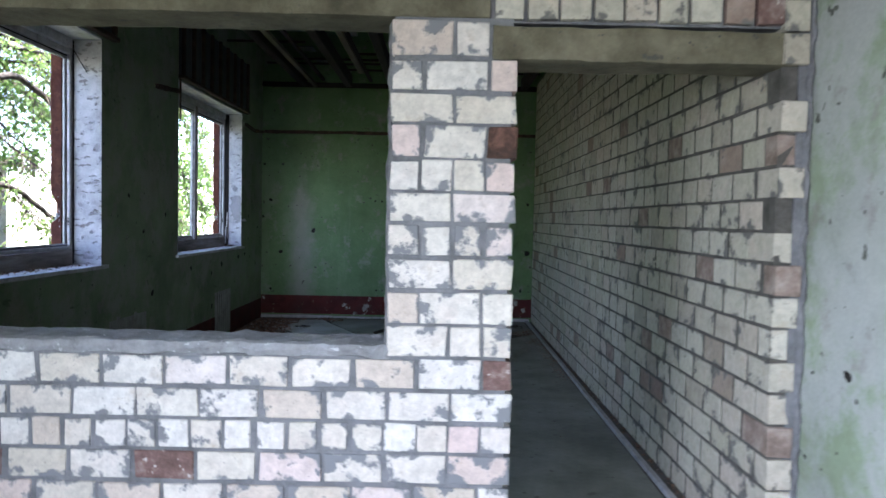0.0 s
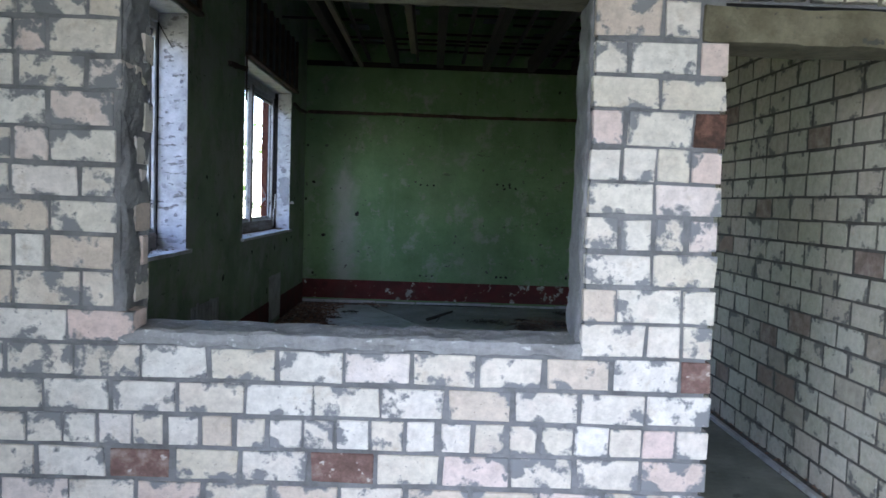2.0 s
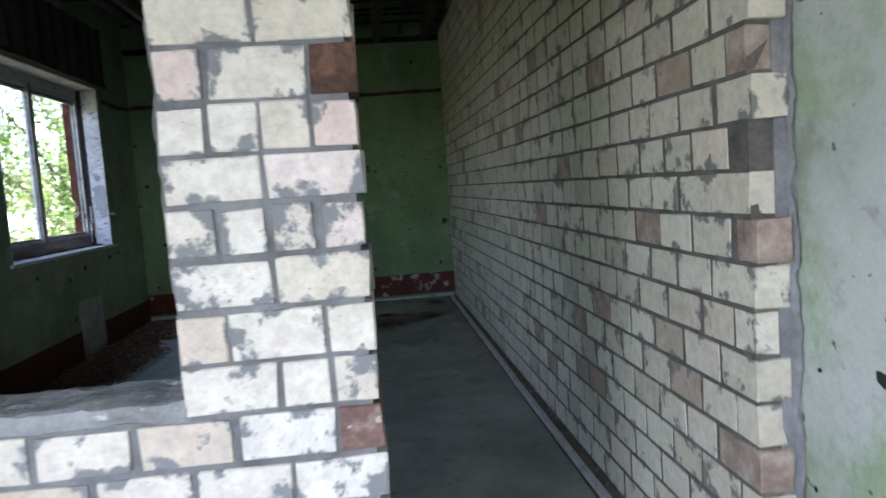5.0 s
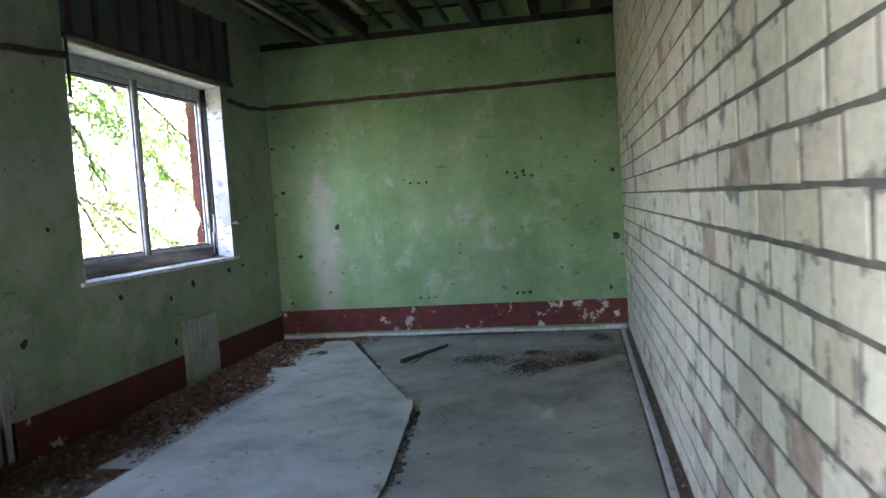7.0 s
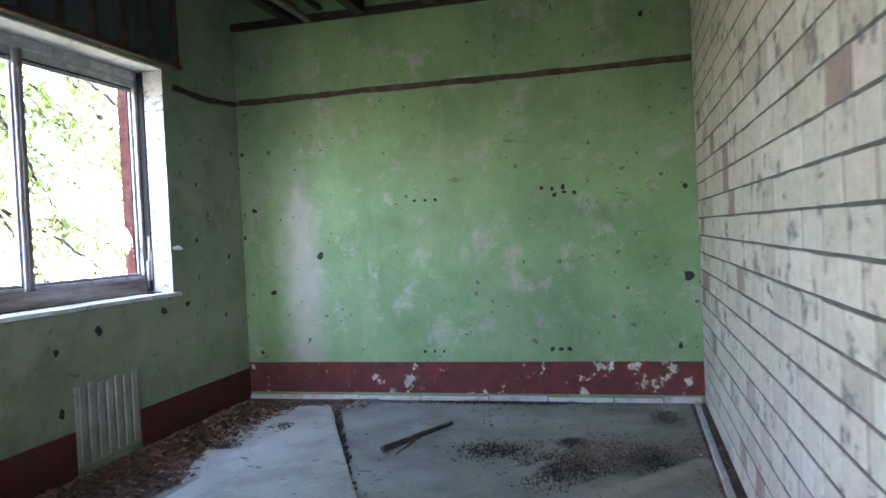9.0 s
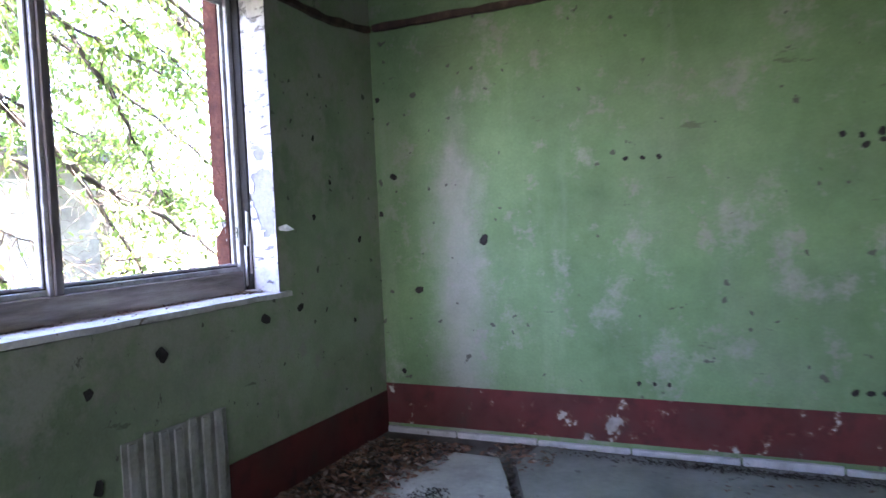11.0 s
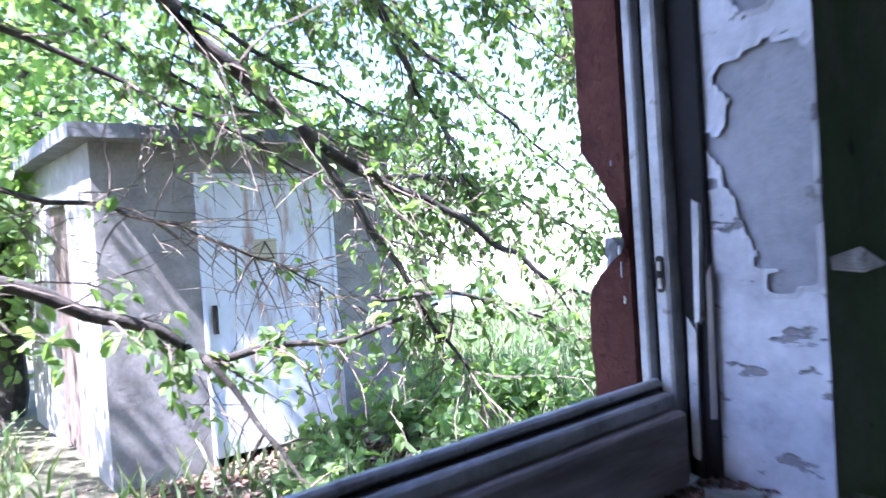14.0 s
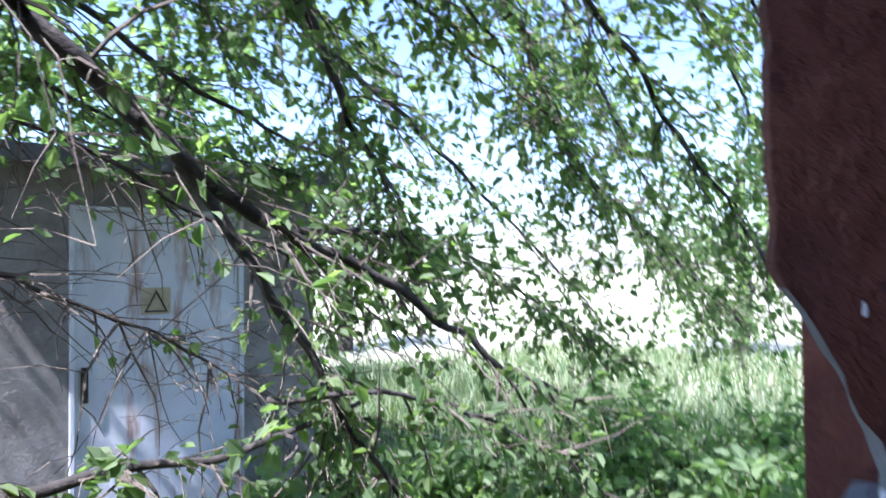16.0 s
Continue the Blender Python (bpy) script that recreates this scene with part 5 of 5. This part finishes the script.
    # three high boughs out of view, added to keep sun off the ground
    bough(t, rel([(-5.9, 8.4, 5.4), (-6.6, 7.8, 5.9), (-7.4, 7.4, 5.9), (-8.2, 7.2, 5.6)]), 0.05, 0.01, 47, 150, 1.0, c, d, tw, 1.0)
    bough(t, rel([(-5.9, 8.4, 5.5), (-5.6, 7.4, 6.2), (-5.7, 6.4, 6.4), (-6.2, 5.4, 6.2)]), 0.05, 0.01, 48, 130, 1.0, c, d, tw, 1.0)
    bough(t, rel([(-5.6, 7.6, 4.0), (-6.6, 6.9, 4.6), (-7.4, 6.4, 4.7), (-8.2, 6.2, 4.5)]), 0.04, 0.01, 49, 130, 0.9, c, d, tw, 1.0)
    part("twig", tw, M_TWIG, t, "thin bare and leafy twigs")
    leaves("crown", c, d, 0.060, M_LEAF, t, "small fresh green leaves", 5, 0.30)


window_tree()


def far_tree(x, y, h, spread, seed, count):
    r = random.Random(seed)
    t = thing("tree", "broad leafy tree standing behind the shed", "tree", "trees behind the shed", "", (x, y, GROUND))
    bm = bmesh.new()
    tube(bm, smooth_path([(0, 0, -0.1), (0.1, 0.05, h * 0.3), (-0.1, 0.1, h * 0.6), (0.05, 0, h * 0.9)], 5, 0.08, seed), 0.18, 0.04, 8)
    part("trunk", bm, M_BARK, t)
    c, d = [], []
    for _ in range(26):
        a, zz = r.uniform(0, 6.28), r.uniform(0.12, 0.95) * h
        rad = spread * (1 - abs(zz / h - 0.5) * 0.9) * r.uniform(0.5, 1.0)
        e = Vector((math.cos(a) * rad, math.sin(a) * rad, zz + r.uniform(-0.3, 0.4)))
        s = Vector((0, 0, zz * 0.75))
        bm = bmesh.new()
        tube(bm, [s, s.lerp(e, 0.5) + Vector((0, 0, 0.25)), e], 0.04, 0.01, 5)
        part("branch", bm, M_BARK, t)
        for _ in range(count // 26):
            k = r.random() ** 0.6
            p = s.lerp(e, k) + Vector((r.gauss(0, 0.42), r.gauss(0, 0.42), r.gauss(0, 0.34)))
            c.append(tuple(p))
            d.append((r.uniform(-1, 1), r.uniform(-1, 1), -0.4))
    leaves("crown", c, d, 0.12, M_LEAF_FAR, t, "green leaves with gaps of sky", seed)


for i, (x, y, h, sp, cnt) in enumerate(((-10.5, 9.6, 6.0, 2.2, 9000), (-11.0, 12.6, 5.0, 1.8, 3000), (-12.5, 6.6, 6.5, 2.3, 6500), (-15.0, 18.5, 5.0, 2.2, 2200), (-8.4, 23.0, 4.2, 2.0, 2200), (-18.0, 12.0, 7.0, 2.8, 3000), (-10.2, 3.6, 6.0, 2.2, 3800))):
    far_tree(x, y, h, sp, 40 + i, cnt)


def bush(x, y, h, spread, seed, count, label, size=0.09):
    r = random.Random(seed)
    t = thing("bush", label, "bush", "undergrowth by the shed", "", (x, y, GROUND))
    bm = bmesh.new()
    c, d = [], []
    for _ in range(22):
        a = r.uniform(0, 6.28)
        e = Vector((math.cos(a) * spread * r.random(), math.sin(a) * spread * r.random(), h * r.uniform(0.5, 1.05)))
        s = Vector((e.x * 0.25, e.y * 0.25, 0))
        tube(bm, [s, s.lerp(e, 0.6) + Vector((0, 0, 0.1)), e], 0.008, 0.002, 4)
        for _ in range(count // 22):
            p = s.lerp(e, r.uniform(0.25, 1.0)) + Vector((r.gauss(0, 0.07), r.gauss(0, 0.07), r.gauss(0, 0.05)))
            c.append(tuple(p))
            d.append((r.uniform(-1, 1), r.uniform(-1, 1), r.uniform(-0.3, 0.5)))
    part("stem", bm, M_TWIG, t)
    leaves("foliage", c, d, size, M_LEAF_FAR, t, "", seed)


for i, (x, y, h, sp, cnt) in enumerate(((-6.5, 11.6, 0.5, 0.45, 500), (-6.0, 12.3, 0.6, 0.5, 600), (-5.5, 11.4, 0.4, 0.45, 500), (-5.0, 12.3, 0.5, 0.5, 600), (-4.3, 12.6, 0.7, 0.5, 900), (-4.1, 13.6, 0.75, 0.6, 900), (-3.7, 12.2, 0.7, 0.4, 750), (-6.7, 11.0, 0.3, 0.3, 300), (-3.3, 13.1, 0.75, 0.5, 800), (-4.9, 13.5, 0.6, 0.6, 900), (-5.6, 13.0, 0.6, 0.55, 900), (-5.2, 10.7, 0.3, 0.45, 500), (-6.0, 10.6, 0.28, 0.4, 400), (-4.6, 11.4, 0.45, 0.5, 700), (-5.9, 14.2, 0.7, 0.7, 900), (-4.6, 14.8, 0.7, 0.8, 900))):
    bush(x, y, h, sp, 80 + i, cnt, "low leafy green undergrowth beside the shed")


def grass(name, spots, blade, seed, label):
    """Thin bent blades over stretches of ground given as (x0, x1, y0, y1, count)."""
    r = np.random.RandomState(seed)
    allv, n = [], 0
    for x0, x1, y0, y1, count in spots:
        b = np.stack([r.uniform(x0, x1, count), r.uniform(y0, y1, count), np.full(count, GROUND - 0.02)], 1)
        a = r.uniform(0, 6.28, count)
        h = blade * r.uniform(0.4, 1.25, count)
        side = np.stack([np.cos(a), np.sin(a), np.zeros(count)], 1) * (0.010 * (1 + blade))
        lean = np.stack([r.normal(0, 0.25, count), r.normal(0, 0.25, count), np.ones(count)], 1) * h[:, None]
        bend = np.stack([r.normal(0, 0.2, count), r.normal(0, 0.2, count), np.zeros(count)], 1) * h[:, None]
        allv.append(np.stack([b - side, b + side, b + lean * 0.55 + side * 0.8, b + lean * 0.55 - side * 0.8, b + lean + bend], 1))
        n += count
    v = np.concatenate(allv).reshape(-1, 3)
    base = np.arange(n) * 5
    faces = [f for k in base.tolist() for f in ((k, k + 1, k + 2, k + 3), (k + 3, k + 2, k + 4))]
    me = bpy.data.meshes.new(name)
    me.from_pydata(v.tolist(), [], faces)
    me.materials.append(M_GRASS)
    return tagged(new(name, me), label, "grass", "", "stuff")


scatter("dead_leaves", [(-7.2, -3.1, 7.5, 12.0, 0.03, 8000), (-8.6, -7.3, 7.5, 9.6, 0.02, 900)], M_LITTER, "dry brown leaves on the ground by the shed", "dead leaves", 0.04, 15).location.z = GROUND
grass("grass", [(-7.1, -3.2, 8.0, 11.0, 700), (-9.0, -7.3, 7.5, 9.4, 500), (-12, -3.2, 12.0, 17.0, 15000), (-12, -1.0, 17.0, 22.0, 6000), (-9.5, -3.2, 4.0, 8.0, 3500)], 0.34, 71, "tall green meadow grass with dry stalks")


# ---- shed ----
def shed():
    t = thing("shed", "small grey rendered shed with a rusty white steel door", "shed")
    t.matrix_basis = pose(-7.29, 9.70, GROUND, 0, 0, 88)
    L, D, H = 2.37, 2.6, 2.33
    dl, dr, dtop = 0.68, 1.80, 2.12
    for r in ((0, dl, 0, 0.18, -0.1, H), (dr, L, 0, 0.18, -0.1, H), (dl, dr, 0, 0.18, dtop, H), (L - 0.18, L, 0.18, D, -0.1, H), (0, L, D, D + 0.18, -0.1, H),
              (0, 0.18, 0.18, 0.7, -0.1, H), (0, 0.18, 1.6, D, -0.1, H), (0, 0.18, 0.7, 1.6, 2.0, H)):
        bm = bmesh.new()
        box(bm, *r)
        part("wall", bm, M_SHED, t, "grey stained render")
    bm = lump(-0.16, L + 0.16, -0.2, D + 0.3, H + 0.0, H + 0.1, 0.12, 0.006, 8.0)
    part("roof", bm, M_SHED_ROOF, t, "flat grey roof slab with a pale edge")
    bm = bmesh.new()
    bar(bm, dl + 0.035, dr - 0.035, 0.01, 0.06, 0.04, dtop - 0.035, 0.006)
    door = part("door", bm, M_DOOR, t, "white-painted steel door, streaked with rust")
    bm = bmesh.new()
    for r in ((dl + 0.003, dl + 0.032, -0.012, 0.05, 0.0, dtop - 0.003), (dr - 0.032, dr - 0.003, -0.012, 0.05, 0.0, dtop - 0.003), (dl + 0.032, dr - 0.032, -0.012, 0.05, dtop - 0.032, dtop - 0.003)):
        bar(bm, *r, 0.004)
    part("door_frame", bm, M_DOOR, t, "rusty steel angle frame")
    bm = bmesh.new()
    bar(bm, dl + 0.07, dl + 0.105, -0.02, 0.008, 0.95, 1.16, 0.004)
    part("handle", bm, M_IRON, door, "dark iron pull")
    bm = bmesh.new()
    bar(bm, 1.10, 1.29, 0.004, 0.0095, 1.45, 1.62, 0.002)
    sign = part("warning_sign", bm, M_SIGN, door, "faded yellow warning sign with a triangle")
    bm = bmesh.new()
    tri = [Vector((1.12, 0, 1.465)), Vector((1.27, 0, 1.465)), Vector((1.195, 0, 1.605))]
    c = sum(tri, Vector()) / 3
    for a, b in zip(tri, tri[1:] + tri[:1]):
        quad = [a, b, b.lerp(c, 0.22), a.lerp(c, 0.22)]
        lo = [bm.verts.new((p.x, 0.003, p.z)) for p in quad]
        hi = [bm.verts.new((p.x, 0.0, p.z)) for p in quad]
        bm.faces.new(lo)
        bm.faces.new(hi[::-1])
        for k in range(4):
            bm.faces.new([lo[k], lo[(k + 1) % 4], hi[(k + 1) % 4], hi[k]])
    part("triangle", bm, M_IRON, sign)
    bm = bmesh.new()
    bar(bm, 0.03, 0.09, 0.74, 1.56, 0.0, 1.98, 0.006)
    part("side_door", bm, M_DARK_WOOD, t, "brown wooden side door")
    bm = bmesh.new()
    for r in ((-0.015, 0.05, 0.66, 0.74, 0, 2.06), (-0.015, 0.05, 1.56, 1.64, 0, 2.06), (-0.015, 0.05, 0.74, 1.56, 1.98, 2.06)):
        bar(bm, *r, 0.005)
    part("side_door_frame", bm, M_WHITE_PAINT, t, "white-painted frame of the side door")


shed()

# ---- bricks of the front wall ----
for k in range(7):
    course(0.288, LX, k, ["HS", "S", "HS", "S", "H", "S", "HS"][k], M_BRICK)
PIER = ["HHS", "HSH", "SS", "HHHH", "SS", "HHHH", "HSH", "SS", "HSH"]
for k, p in enumerate(PIER):
    course(0.288, -0.222, 7 + k, p, M_BRICK)
    course(-1.88 if k == 0 else -1.935 - rng.uniform(0, 0.03), LX, 7 + k, ["S", "HS", "SHS"][k % 3], M_BRICK)
course(0.165, -0.222, 16, "HS", M_BRICK)
course(-1.94, LX, 16, "HS", M_BRICK)
# brick ends proud of the smeared mortar on the far jamb of the opening
for k in range(9):
    d = rng.uniform(0.10, 0.16) if k % 2 else rng.uniform(0.05, 0.09)
    lay(wall_front, 0.10, d, COURSES[8 + k] - COURSES[7 + k] - 0.02, pose(-2.027 + rng.uniform(-0.006, 0.010), (FY + 0.11 if k % 2 else FY + 0.17) + rng.uniform(-0.01, 0.01), COURSES[7 + k] + 0.008, 0, rng.uniform(-1, 1), rng.uniform(-3, 3)), M_BRICK)
# second leaf of the pier, seen from the doorway
for k, p in enumerate(PIER):
    if p[0] == "S":
        lay(wall_front, 0.24, 0.118, COURSES[8 + k] - COURSES[7 + k] - 0.014, pose(0.046, FY + 0.13, COURSES[7 + k] + 0.006), M_BRICK_DIM)
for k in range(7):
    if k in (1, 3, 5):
        lay(wall_front, 0.24, 0.118, COURSES[k + 1] - COURSES[k] - 0.014, pose(0.046, FY + 0.13, COURSES[k] + 0.006), M_BRICK_DIM)
# bricks on end over the lintel
x = 0.185
k = 0
while x < 1.27:
    w = 0.118 + rng.uniform(-0.004, 0.004)
    lay(wall_front, w, 0.2, 0.255, pose(x, FY - 0.002 + rng.uniform(-0.003, 0.003), 2.248), M_RED_BRICK if k == 8 else M_BRICK_DIM)
    x += w + 0.011
    k += 1

# ---- brick lining of the right-hand wall ----
lining = boxes("wall_brick_lining", [(RX + 0.002, GX - 0.012, FY + 0.02, FARY, 0.0, CEIL + 0.1)], M_JOINT, "cream sand-lime brick lining with grey joints", "brick wall")
RED_SIDE = [(4.853, 1.52), (3.765, 1.233), (4.648, 0.743), (6.92, 1.251), (4.2, 0.86), (5.3, 2.2), (6.0, 1.75), (7.9, 1.9), (3.1, 0.65), (5.6, 0.5), (4.3, 1.95)]
PITCH = 0.1305
stuff = bmesh.new()
for k in range(26):
    z = k * PITCH + 0.006
    y = FY
    first = True
    if k in (11, 15, 24):
        y += 0.13
        first = False
    while y < FARY - 0.02:
        step = min(0.29, max(0.19, rng.gauss(0.243, 0.018)))
        if first and k % 2:
            step = 0.13
        l = min(step, FARY - y) - rng.uniform(0.009, 0.016)
        h = PITCH - rng.uniform(0.007, 0.012)
        dx = rng.uniform(-0.0012, 0.001)
        if l > 0.03:
            red = any(y <= ry < y + step and abs(z + h / 2 - rz) < 0.066 for ry, rz in RED_SIDE)
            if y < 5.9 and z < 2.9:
                m = M_DULL_BRICK if red or (first and rng.random() < 0.2) else M_BRICK_DIM
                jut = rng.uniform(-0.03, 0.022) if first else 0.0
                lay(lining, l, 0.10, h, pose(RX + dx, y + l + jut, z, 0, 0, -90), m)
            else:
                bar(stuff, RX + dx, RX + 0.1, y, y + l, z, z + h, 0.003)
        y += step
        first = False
tagged(part("brickwork", stuff, M_BRICK_STUFF, lining, "cream bricks further along the wall, dimmed in colour"), kind="stuff")
part("mortar_edge", lump(1.418, GX + 0.004, FY - 0.004, FY + 0.05, 0, 2.5, 0.022, 0.015, 6.0, 13.0), M_MORTAR, lining, "grey mortar filling against the plaster")
